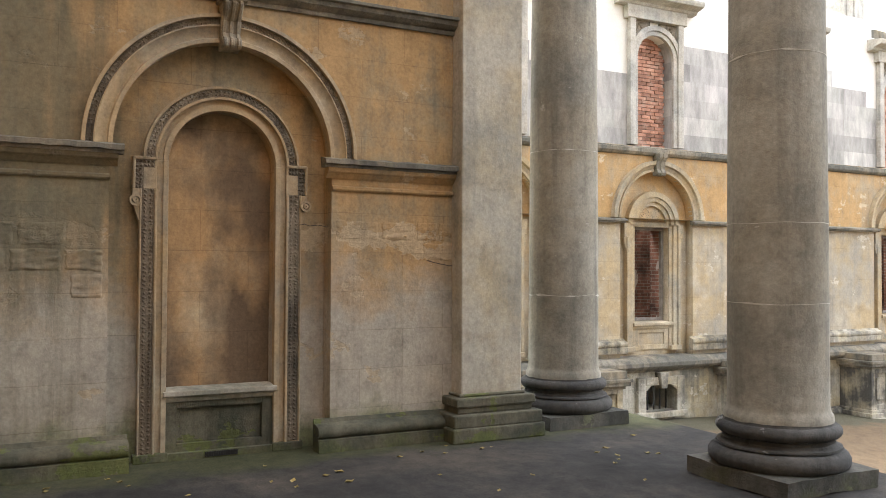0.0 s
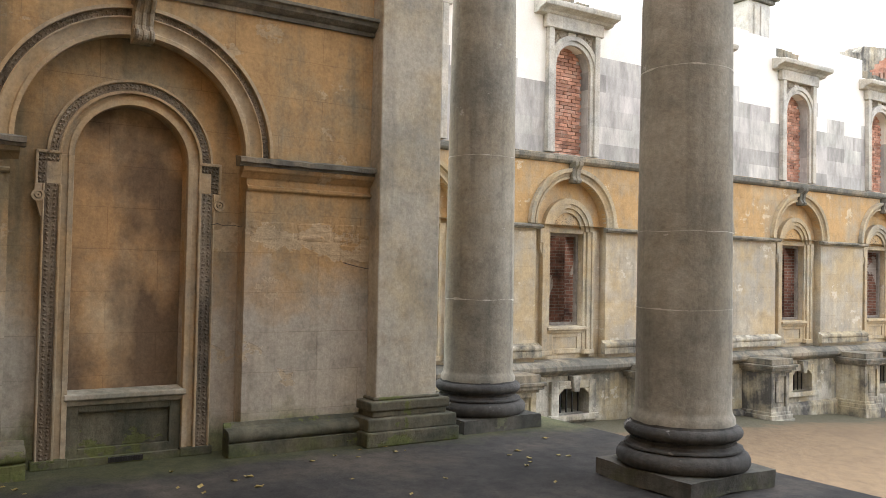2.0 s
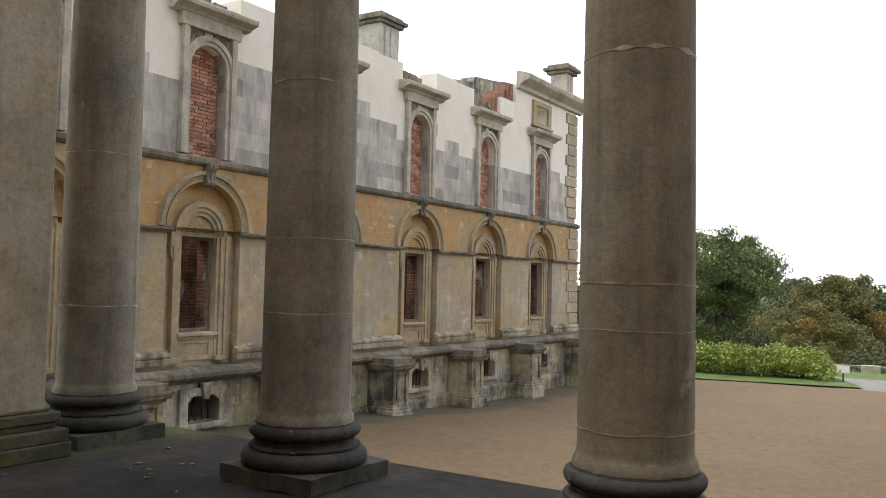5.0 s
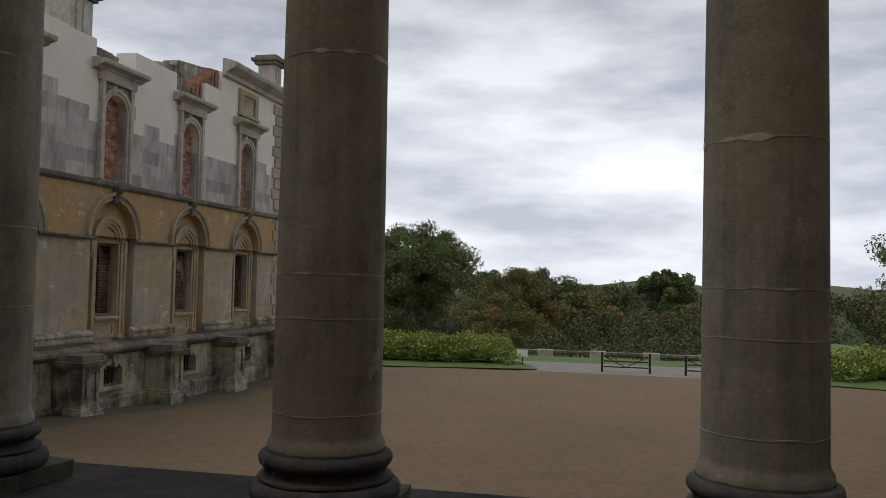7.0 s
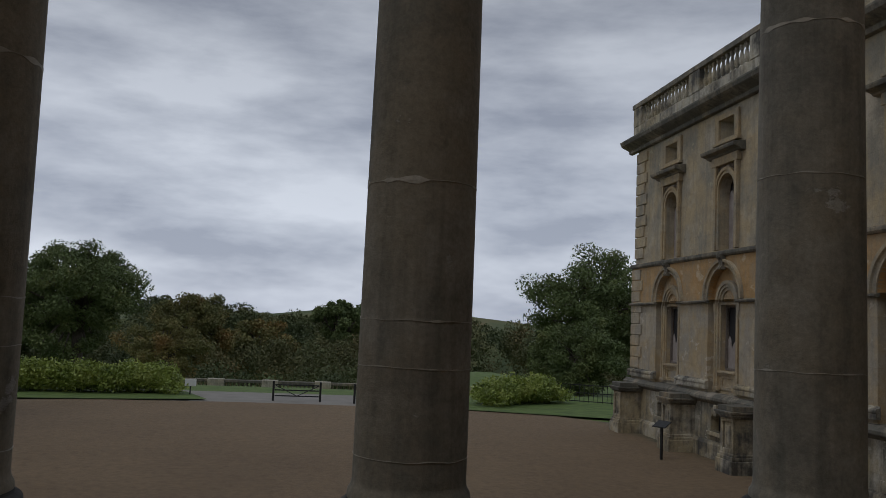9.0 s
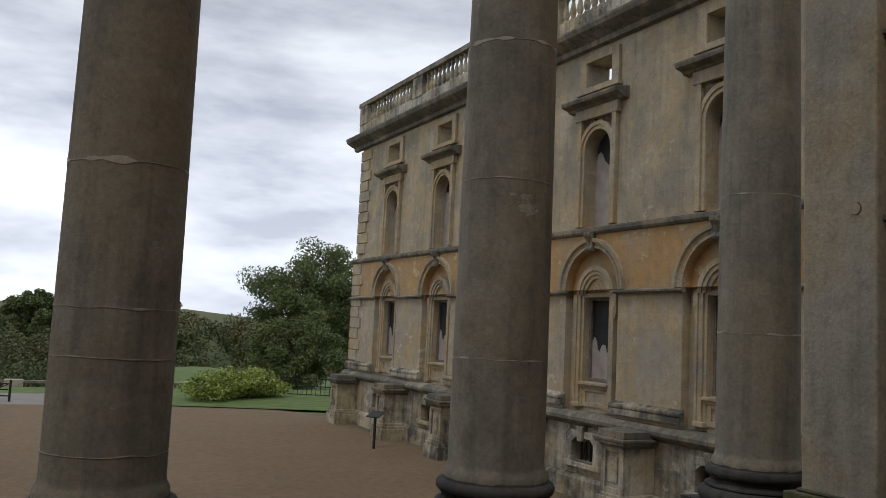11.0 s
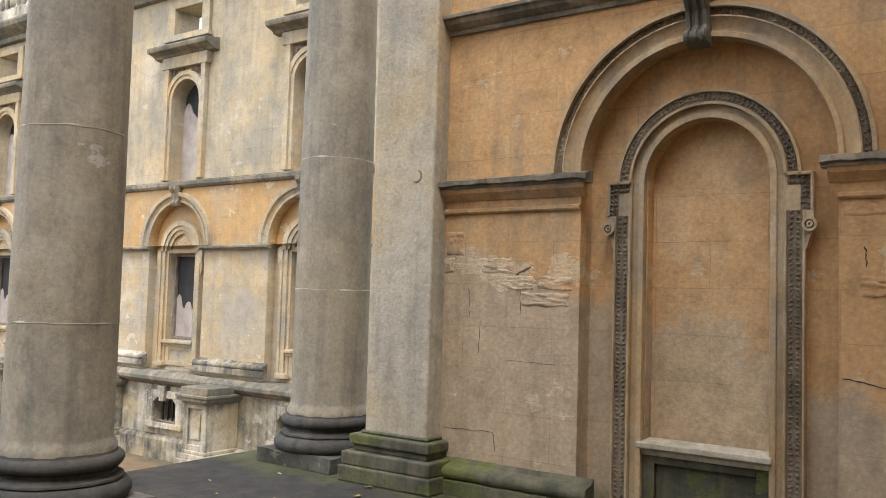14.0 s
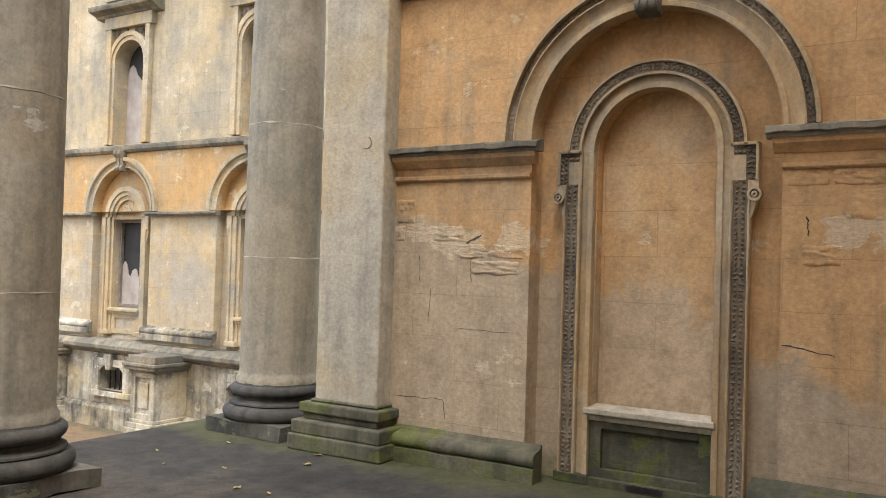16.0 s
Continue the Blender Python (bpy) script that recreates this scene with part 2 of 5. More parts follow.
M_wing_up = stone("wing_upper_right_stone", (0.44, 0.35, 0.215), (0.46, 0.4, 0.3), (0.3, 0.272, 0.21), 0.45, 0.62, streak=0.22, seed=14.0, flake=0.12, flake_col=(0.5, 0.44, 0.29), speck=0.62)
M_wing_frame = stone("wing_frame_stone", (0.43, 0.325, 0.185), (0.46, 0.395, 0.28), (0.29, 0.265, 0.21), 0.5, 0.55, streak=0.22, seed=15.0, blocks=False)
M_wing_frame_w = stone("pale_frame_stone", (0.46, 0.41, 0.33), (0.52, 0.49, 0.43), (0.3, 0.29, 0.26), 0.3, 0.5, streak=0.22, seed=18.0, blocks=False)
M_basement = stone("basement_stone", (0.42, 0.35, 0.22), (0.52, 0.49, 0.41), (0.15, 0.145, 0.12), 0.3, 0.6, streak=0.35, seed=16.0, flake=0.35, flake_col=(0.58, 0.54, 0.45))
M_ped = stone("pedestal_stone", (0.42, 0.35, 0.22), (0.5, 0.46, 0.37), (0.085, 0.08, 0.068), 0.3, 0.64, streak=0.35, seed=17.0, blocks=False)


def new_and_old_stone():
    """Upper left wing: pale new ashlar over old grey stone, parted along the stepped block joints."""
    m, n, l, b = tree_of("pale_and_grey_ashlar", 0.9)
    p = world_pos(n)
    x, y, z = split(n, l, p)
    row = math_node(n, l, "FLOOR", math_node(n, l, "DIVIDE", z, 0.37))
    shift = math_node(n, l, "MULTIPLY", math_node(n, l, "MODULO", row, 2.0), 0.4)
    colm = math_node(n, l, "FLOOR", math_node(n, l, "DIVIDE", math_node(n, l, "ADD", y, shift), 0.8))
    cell = n.new("ShaderNodeCombineXYZ")
    l.new(colm, cell.inputs[0])
    l.new(row, cell.inputs[1])
    wnz = n.new("ShaderNodeTexWhiteNoise")
    l.new(cell.outputs[0], wnz.inputs["Vector"])
    c1 = n.new("ShaderNodeCombineXYZ")
    l.new(colm, c1.inputs[0])
    wn2 = n.new("ShaderNodeTexWhiteNoise")
    wn2.noise_dimensions = "2D"
    l.new(c1.outputs[0], wn2.inputs["Vector"])
    lvl = math_node(n, l, "ADD", math_node(n, l, "MULTIPLY", row, 0.37), math_node(n, l, "ADD", math_node(n, l, "MULTIPLY", wn2.outputs["Value"], 0.9), math_node(n, l, "MULTIPLY", wnz.outputs["Value"], 0.3)))
    is_new = math_node(n, l, "GREATER_THAN", lvl, 6.35)
    grey = ramp(n, l, tex_noise(n, l, stretch(n, l, p, (2.2, 2.2, 0.7)), 1.2, 9, 0.7), [(0.3, (0.2, 0.2, 0.185)), (0.5, (0.36, 0.355, 0.33)), (0.68, (0.52, 0.5, 0.455))])
    grey = mixc(n, l, 0.35, grey, wnz.outputs["Color"], "OVERLAY")
    hsv = n.new("ShaderNodeHueSaturation")
    hsv.inputs["Saturation"].default_value = 0.04
    l.new(grey, hsv.inputs["Color"])
    pale = ramp(n, l, tex_noise(n, l, p, 2.0, 5, 0.6), [(0.3, (0.74, 0.68, 0.58)), (0.7, (0.8, 0.77, 0.7))])
    col = mixc(n, l, is_new, mixc(n, l, 1.0, hsv.outputs["Color"], (1.0, 0.945, 0.86), "MULTIPLY"), pale)
    fine = tex_noise(n, l, p, 25, 5, 0.65)
    col = mixc(n, l, 0.35, col, ramp(n, l, fine, [(0.25, (0.75, 0.75, 0.75)), (0.7, (1.1, 1.1, 1.1))]), "MULTIPLY")
    l.new(col, b.inputs["Base Color"])
    bump(n, l, b, fine, 0.3, 0.01)
    return m


M_ashlar = new_and_old_stone()


def plain(name, stops, scale, rough, relief=0.3, metal=0.0, obj_random=0.0):
    m, n, l, b = tree_of(name, rough)
    p = world_pos(n)
    f = tex_noise(n, l, p, scale, 7, 0.65)
    col = ramp(n, l, f, stops)
    if obj_random:
        oi = n.new("ShaderNodeObjectInfo")
        v = math_node(n, l, "ADD", math_node(n, l, "MULTIPLY", oi.outputs["Random"], obj_random), 1 - obj_random / 2)
        cc = n.new("ShaderNodeCombineColor")
        for i in range(3):
            l.new(v, cc.inputs[i])
        col = mixc(n, l, 1.0, col, cc.outputs[0], "MULTIPLY")
    l.new(col, b.inputs["Base Color"])
    b.inputs["Metallic"].default_value = metal
    bump(n, l, b, tex_noise(n, l, p, scale * 6, 5, 0.7), relief, 0.01)
    return m


M_brick = plain("red_brick", [(0.3, (0.22, 0.11, 0.075)), (0.5, (0.4, 0.2, 0.13)), (0.72, (0.48, 0.33, 0.25))], 4, 0.92, 0.5, obj_random=0.7)
M_mortar = plain("pale_mortar", [(0.3, (0.3, 0.26, 0.22)), (0.7, (0.48, 0.43, 0.37))], 6, 0.95)
# near-black colour standing in for the gloom of the rooms; also fills cracks
M_dark = plain("near_black_gloom", [(0.3, (0.03, 0.027, 0.024)), (0.7, (0.09, 0.075, 0.06))], 2, 0.95)
M_board = plain("weathered_board", [(0.3, (0.26, 0.22, 0.2)), (0.7, (0.42, 0.38, 0.35))], 3, 0.8)
M_tar = plain("black_felt", [(0.3, (0.012, 0.012, 0.013)), (0.7, (0.03, 0.03, 0.032))], 3, 0.8)
M_wood = plain("grey_timber", [(0.3, (0.12, 0.1, 0.085)), (0.7, (0.24, 0.21, 0.18))], 8, 0.85)
M_iron = plain("black_painted_iron", [(0.3, (0.015, 0.015, 0.016)), (0.7, (0.035, 0.035, 0.035))], 10, 0.5, 0.2, 0.3)
M_white = plain("white_sign", [(0.3, (0.7, 0.7, 0.7)), (0.7, (0.8, 0.8, 0.8))], 3, 0.6, 0.05)
M_leaf_a = plain("green_leaves", [(0.3, (0.065, 0.098, 0.029)), (0.55, (0.117, 0.150, 0.044)), (0.75, (0.195, 0.195, 0.058))], 0.6, 0.7, 0.0)
M_leaf_b = plain("autumn_leaves", [(0.3, (0.091, 0.111, 0.033)), (0.55, (0.169, 0.150, 0.042)), (0.75, (0.312, 0.150, 0.042))], 0.35, 0.7, 0.0)
M_leaf_h = plain("laurel_leaves", [(0.3, (0.1, 0.15, 0.025)), (0.5, (0.24, 0.3, 0.05)), (0.7, (0.36, 0.4, 0.09))], 1.2, 0.5, 0.0)
M_leaf_d = plain("dark_woodland_leaves", [(0.3, (0.05, 0.072, 0.03)), (0.45, (0.085, 0.105, 0.04)), (0.6, (0.12, 0.115, 0.042)), (0.72, (0.17, 0.105, 0.038))], 0.09, 0.8, 0.0)
M_bark = plain("bark", [(0.3, (0.05, 0.04, 0.03)), (0.7, (0.12, 0.1, 0.08))], 5, 0.95)
M_grass = plain("grass", [(0.3, (0.06, 0.1, 0.02)), (0.7, (0.13, 0.19, 0.04))], 1.5, 0.9, 0.5)
M_fallen = plain("fallen_leaf", [(0.3, (0.2, 0.14, 0.04)), (0.7, (0.4, 0.33, 0.12))], 3, 0.8, 0.1, obj_random=0.6)
M_joint = plain("pale_lime_joint", [(0.36, (0.36, 0.33, 0.27)), (0.62, (0.56, 0.53, 0.46))], 5, 0.95, 0.5)
M_sill = stone("pale_sill_stone", (0.42, 0.36, 0.26), (0.48, 0.44, 0.36), (0.22, 0.21, 0.16), 0.3, 0.45, streak=0.3, seed=21.0, blocks=False)


def gravel():
    m, n, l, b = tree_of("gold_gravel", 0.95)
    p = world_pos(n)
    big = tex_noise(n, l, p, 0.25, 5, 0.6)
    fine = tex_noise(n, l, p, 45, 5, 0.75)
    col = mixc(n, l, big, (0.15, 0.102, 0.058), (0.245, 0.174, 0.1))
    col = mixc(n, l, 0.8, col, ramp(n, l, fine, [(0.3, (0.5, 0.48, 0.45)), (0.7, (1.35, 1.35, 1.35))]), "MULTIPLY")
    col = mixc(n, l, 0.8, col, ramp(n, l, tex_noise(n, l, p, 5, 8, 0.75), [(0.3, (0.6, 0.58, 0.55)), (0.5, (1, 1, 1)), (0.7, (1.25, 1.24, 1.2))]), "MULTIPLY")
    x, y, z = split(n, l, p)
    near = math_node(n, l, "SUBTRACT", math_node(n, l, "MAXIMUM", math_node(n, l, "MULTIPLY", x, 0.965), math_node(n, l, "MULTIPLY", x, -1.06)), math_node(n, l, "ADD", 11.5, math_node(n, l, "MULTIPLY", math_node(n, l, "SUBTRACT", tex_noise(n, l, p, 1.1, 6, 0.65), 0.5), 2.2)))
    col = mixc(n, l, math_node(n, l, "MULTIPLY", math_node(n, l, "MULTIPLY", near, 1.6, clamp=True), 0.8), col, (0.075, 0.075, 0.045))
    l.new(col, b.inputs["Base Color"])
    bump(n, l, b, fine, 0.8, 0.02)
    return m


def paving():
    m, n, l, b = tree_of("worn_asphalt_paving", 0.92)
    b.inputs["Specular IOR Level"].default_value = 0.2
    p = world_pos(n)
    big = tex_noise(n, l, p, 0.7, 7, 0.65)
    fine = tex_noise(n, l, p, 60, 5, 0.7)
    col = ramp(n, l, big, [(0.3, (0.022, 0.022, 0.021)), (0.5, (0.045, 0.043, 0.04)), (0.7, (0.095, 0.082, 0.066))])
    x, y, z = split(n, l, p)
    wall = math_node(n, l, "SUBTRACT", math_node(n, l, "ABSOLUTE", x), math_node(n, l, "ADD", 6.3, math_node(n, l, "MULTIPLY", math_node(n, l, "SUBTRACT", tex_noise(n, l, p, 1.8, 6, 0.6), 0.5), 1.2)))
    col = mixc(n, l, math_node(n, l, "MULTIPLY", math_node(n, l, "MULTIPLY", wall, 3.0, clamp=True), 0.7), col, (0.075, 0.08, 0.035))
    col = mixc(n, l, 0.8, col, ramp(n, l, tex_noise(n, l, p, 6, 8, 0.75), [(0.32, (0.55, 0.55, 0.55)), (0.5, (1, 1, 1)), (0.68, (1.4, 1.36, 1.3))]), "MULTIPLY")
    col = mixc(n, l, 0.8, col, ramp(n, l, fine, [(0.3, (0.55, 0.55, 0.55)), (0.7, (1.3, 1.3, 1.3))]), "MULTIPLY")
    l.new(col, b.inputs["Base Color"])
    bump(n, l, b, fine, 0.4, 0.006)
    return m


def sooty_brickwork():
    """Bare inner brickwork, sooty, with scraps of pale plaster."""
    m, n, l, b = tree_of("sooty_brickwork", 0.95)
    p = world_pos(n)
    sx = split(n, l, p)
    uv = n.new("ShaderNodeCombineXYZ")
    l.new(math_node(n, l, "ADD", sx[0], sx[1]), uv.inputs[0])
    l.new(sx[2], uv.inputs[1])
    br = n.new("ShaderNodeTexBrick")
    for key, v in (("Scale", 1.0), ("Mortar Size", 0.008), ("Brick Width", 0.23), ("Row Height", 0.077)):
        br.inputs[key].default_value = v
    br.inputs["Color1"].default_value, br.inputs["Color2"].default_value, br.inputs["Mortar"].default_value = (0.2, 0.085, 0.055, 1), (0.34, 0.16, 0.11, 1), (0.34, 0.29, 0.24, 1)
    l.new(uv.outputs[0], br.inputs["Vector"])
    soot = ramp(n, l, tex_noise(n, l, p, 0.9, 7, 0.65), [(0.38, (0.16, 0.14, 0.13)), (0.6, (1, 1, 1))])
    col = mixc(n, l, 1.0, br.outputs["Color"], soot, "MULTIPLY")
    plaster = ramp(n, l, tex_noise(n, l, stretch(n, l, p, (1, 1, 0.7), (3, 8, 1)), 1.1, 8, 0.6), [(0.6, (0, 0, 0)), (0.62, (0.85, 0.85, 0.85))])
    col = mixc(n, l, plaster, col, (0.45, 0.4, 0.35))
    l.new(col, b.inputs["Base Color"])
    bump(n, l, b, br.outputs["Fac"], 0.6, -0.012)
    return m


M_gravel, M_paving, M_brick_dark = gravel(), paving(), sooty_brickwork()


# ---- mesh helpers: local frame x along the wall, -y out of it, z up ----
def box(bm, x0, x1, y0, y1, z0, z1):
    v = [bm.verts.new(c) for c in ((x0, y0, z0), (x1, y0, z0), (x1, y1, z0), (x0, y1, z0), (x0, y0, z1), (x1, y0, z1), (x1, y1, z1), (x0, y1, z1))]
    for f in ((0, 3, 2, 1), (4, 5, 6, 7), (0, 1, 5, 4), (1, 2, 6, 5), (2, 3, 7, 6), (3, 0, 4, 7)):
        bm.faces.new([v[i] for i in f])


def prism(bm, pts, y0, y1):
    """A polygon in x and z, given thickness from y0 to y1."""
    a = [bm.verts.new((x, y0, z)) for x, z in pts]
    b = [bm.verts.new((x, y1, z)) for x, z in pts]
    bm.faces.new(a)
    bm.faces.new(b[::-1])
    for i in range(len(pts)):
        j = (i + 1) % len(pts)
        bm.faces.new((a[i], b[i], b[j], a[j]))


def mould(bm, prof, x0, x1):
    """A profile of (out, z) run along x."""
    a = [bm.verts.new((x0, -d, z)) for d, z in prof]
    b = [bm.verts.new((x1, -d, z)) for d, z in prof]
    bm.faces.new(a)
    bm.faces.new(b[::-1])
    for i in range(len(prof)):
        j = (i + 1) % len(prof)
        bm.faces.new((a[i], b[i], b[j], a[j]))


def arch_band(bm, prof, cx, cz, a0=0.0, a1=math.pi, n=36):
    """A profile of (radius, out) swept round an arch."""
    rings = []
    for i in range(n + 1):
        a = a0 + (a1 - a0) * i / n
        rings.append([bm.verts.new((cx + r * math.cos(a), -d, cz + r * math.sin(a))) for r, d in prof])
    k = len(prof)
    for i in range(n):
        for j in range(k):
            bm.faces.new((rings[i][j], rings[i][(j + 1) % k], rings[i + 1][(j + 1) % k], rings[i + 1][j]))
    bm.faces.new(rings[0])
    bm.faces.new(rings[-1][::-1])


def arch_wall(bm, x0, x1, z0, z1, cx, half, zb, zs, y0, y1, n=24, flat=False):
    """A slab with an opening from zb up to the springing zs, with a round or flat head."""
    if zb > z0:
        box(bm, cx - half, cx + half, y0, y1, z0, zb)
    box(bm, x0, cx - half, y0, y1, z0, z1)
    box(bm, cx + half, x1, y0, y1, z0, z1)
    if flat:
        box(bm, cx - half, cx + half, y0, y1, zs, z1)
        return
    pts = [(cx + half * math.cos(math.pi * i / n), zs + half * math.sin(math.pi * i / n)) for i in range(n + 1)]
    for (xa, za), (xb, zb2) in zip(pts, pts[1:]):
        prism(bm, [(xa, za), (xa, z1), (xb, z1), (xb, zb2)], y0, y1)


def lathe(bm, prof, n=40, wobble=0.0):
    """A profile of (radius, z) turned round the z axis."""
    rings = []
    for r, z in prof:
        rings.append([bm.verts.new((r * math.cos(2 * math.pi * i / n), r * math.sin(2 * math.pi * i / n), z)) for i in range(n)])
    for a, b in zip(rings, rings[1:]):
        for i in range(n):
            bm.faces.new((a[i], a[(i + 1) % n], b[(i + 1) % n], b[i]))
    bm.faces.new(rings[0][::-1])
    bm.faces.new(rings[-1])


def curve_prof(cr, cz, r, a0, a1, n=7):
    return [(cr + r * math.cos(radians(a0 + (a1 - a0) * i / n)), cz + r * math.sin(radians(a0 + (a1 - a0) * i / n))) for i in range(n + 1)]


def mesh_of(name, bm, material, smooth=False, clean=True):
    if clean:
        bmesh.ops.recalc_face_normals(bm, faces=bm.faces[:])
    me = bpy.data.meshes.new(name)
    bm.to_mesh(me)
    bm.free()
    me.materials.append(material)
    if smooth:
        for p in me.polygons:
            p.use_smooth = True
        me.set_sharp_from_angle(angle=radians(38))
    return me


def part(name, bm, material, parent, label="", smooth=False, bevel=0.0):
    ob = new(name, mesh_of(name, bm, material, smooth))
    ob.parent = parent
    if label:
        ob["label"] = label
    if bevel:
        k = ob.modifiers.new("edge", "BEVEL")
        k.width, k.segments, k.limit_method, k.angle_limit = bevel, 2, "ANGLE", radians(40)
    return ob


def weld(bm):
    bmesh.ops.remove_doubles(bm, verts=bm.verts[:], dist=0.0005)


def thing(name, label, category, group="", kind="", m=None):
    e = new(name)
    tagged(e, label, category, group, kind)
    if m is not None:
        e.matrix_basis = m
    return e


def rough_up(bm, amount, scale=3.0, seed=0.0, sub=0):
    """Worn, uneven stone."""
    if sub:
        bmesh.ops.subdivide_edges(bm, edges=bm.edges[:], cuts=sub, use_grid_fill=True)
    for v in bm.verts:
        d = noise.noise_vector(v.co * scale + Vector((seed, seed, seed)))
        v.co += d * amount


LEFT, RIGHT = -1, 1


def facing(s, X, y, z=0.0):
    """The pose of something on the side s, whose wall plane stands at |x| = X, at y along it."""
    return pose(s * X, y, z, 0, 0, 90 if s < 0 else -90)


def ground_z(x, y):
    k = max(0.0, min(1.0, (26 - y) / 14.0)) * max(0.0, min(1.0, (-x - 3) / 8.0))
    far = max(0.0, y - 48)
    hill = 1.7 * math.exp(-((x - 17) / 8.0) ** 2 - ((y - 80) / 15.0) ** 2)
    drop = -min(far * 0.055, 9.0) + max(0.0, min((y - 230) * 0.06, 7))
    edge = max(0.0, min(1.0, (y - 45.0) / 1.3))
    drop -= 0.8 * edge * edge * (3 - 2 * edge)
    return -2.02 + 0.62 * k * k * (3 - 2 * k) + drop + hill


# ---- ground ----
bm = bmesh.new()
xs = [-900, -500, -300, -200, -140, -100, -70, -50, -35, -25] + [-18 + 1.5 * i for i in range(25)] + [25, 35, 50, 70, 100, 140, 200, 300, 500, 900]
ys = [-400, -200, -100, -50, -25] + [-12 + 2 * i for i in range(29)] + [45, 46.3, 48, 50, 54, 58, 64, 70, 80, 90, 110, 130, 160, 200, 240, 300, 400, 500, 700, 1500]
vv = [[bm.verts.new((x, y, ground_z(x, y))) for x in xs] for y in ys]
for j in range(len(ys) - 1):
    for i in range(len(xs) - 1):
        bm.faces.new((vv[j][i], vv[j][i + 1], vv[j + 1][i + 1], vv[j + 1][i]))
ground = new("ground", mesh_of("ground", bm, M_grass, True))
tagged(ground, "green parkland grass falling away beyond the forecourt", "ground", kind="structure")

FORE_EDGE = 35.0


def sheet(name, outline, lift, material, label, category, step=1.0):
    """A thin sheet that follows the ground inside a convex outline."""
    b = bmesh.new()
    f = b.faces.new([b.verts.new((x, y, 0)) for x, y in outline])
    bmesh.ops.triangulate(b, faces=[f])
    bmesh.ops.subdivide_edges(b, edges=b.edges[:], cuts=max(1, int(14 / step)), use_grid_fill=True)
    for v in b.verts:
        v.co.z = ground_z(v.co.x, v.co.y) + lift
    ob = new(name, mesh_of(name, b, material, True))
    return tagged(ob, label, category, kind="structure")


sheet("forecourt", [(-12.6, 6.0), (12.6, 6.0), (12.9, 32.5), (10.5, 34.9), (6.0, 36.4), (-2.0, 36.8), (-8.0, 36.3), (-12.9, 34.5)], 0.05, M_gravel, "golden brown gravel forecourt", "gravel")
M_road = plain("pale_drive", [(0.3, (0.2, 0.185, 0.165)), (0.7, (0.28, 0.26, 0.23))], 1.0, 0.95)
sheet("drive", [(-3.8, 36.6), (5.8, 36.3), (14.0, 39.6), (14.0, 41.4), (-22.0, 41.6), (-22.0, 40.6), (-5.5, 40.0)], 0.03, M_road, "pale gravel drive behind the forecourt", "road")

# ---- portico platform ----
FLOOR_EDGE = 7.75
bm = bmesh.new()
box(bm, -8.2, 8.2, -1.3, FLOOR_EDGE, -2.4, 0.0)
floor = new("floor", mesh_of("floor", bm, M_paving))
tagged(floor, "dark worn asphalt paving of the portico, mossy along the walls", "floor", kind="structure")


# ---- columns ----
COL_Y, COL_X, COL_R, COL_TOP = 6.8, (-7.18, -4.31, -1.437, 1.437, 4.31, 7.18), 0.378, 9.6


# drum joints of each column: height and how far the mortar has broken out
JOINTS = {-7: ((1.36, 0.03), (2.9, 0.012)), -4: ((1.39, 0.008), (2.0, 0.004), (3.3, 0.02)), -1: ((0.74, 0.006), (1.38, 0.006), (1.68, 0.026), (3.17, 0.034)),
          1: ((0.76, 0.004), (1.34, 0.008), (1.64, 0.026), (2.54, 0.05)), 4: ((1.4, 0.012), (2.79, 0.008), (3.89, 0.04)), 7: ((1.71, 0.02), (3.01, 0.014))}


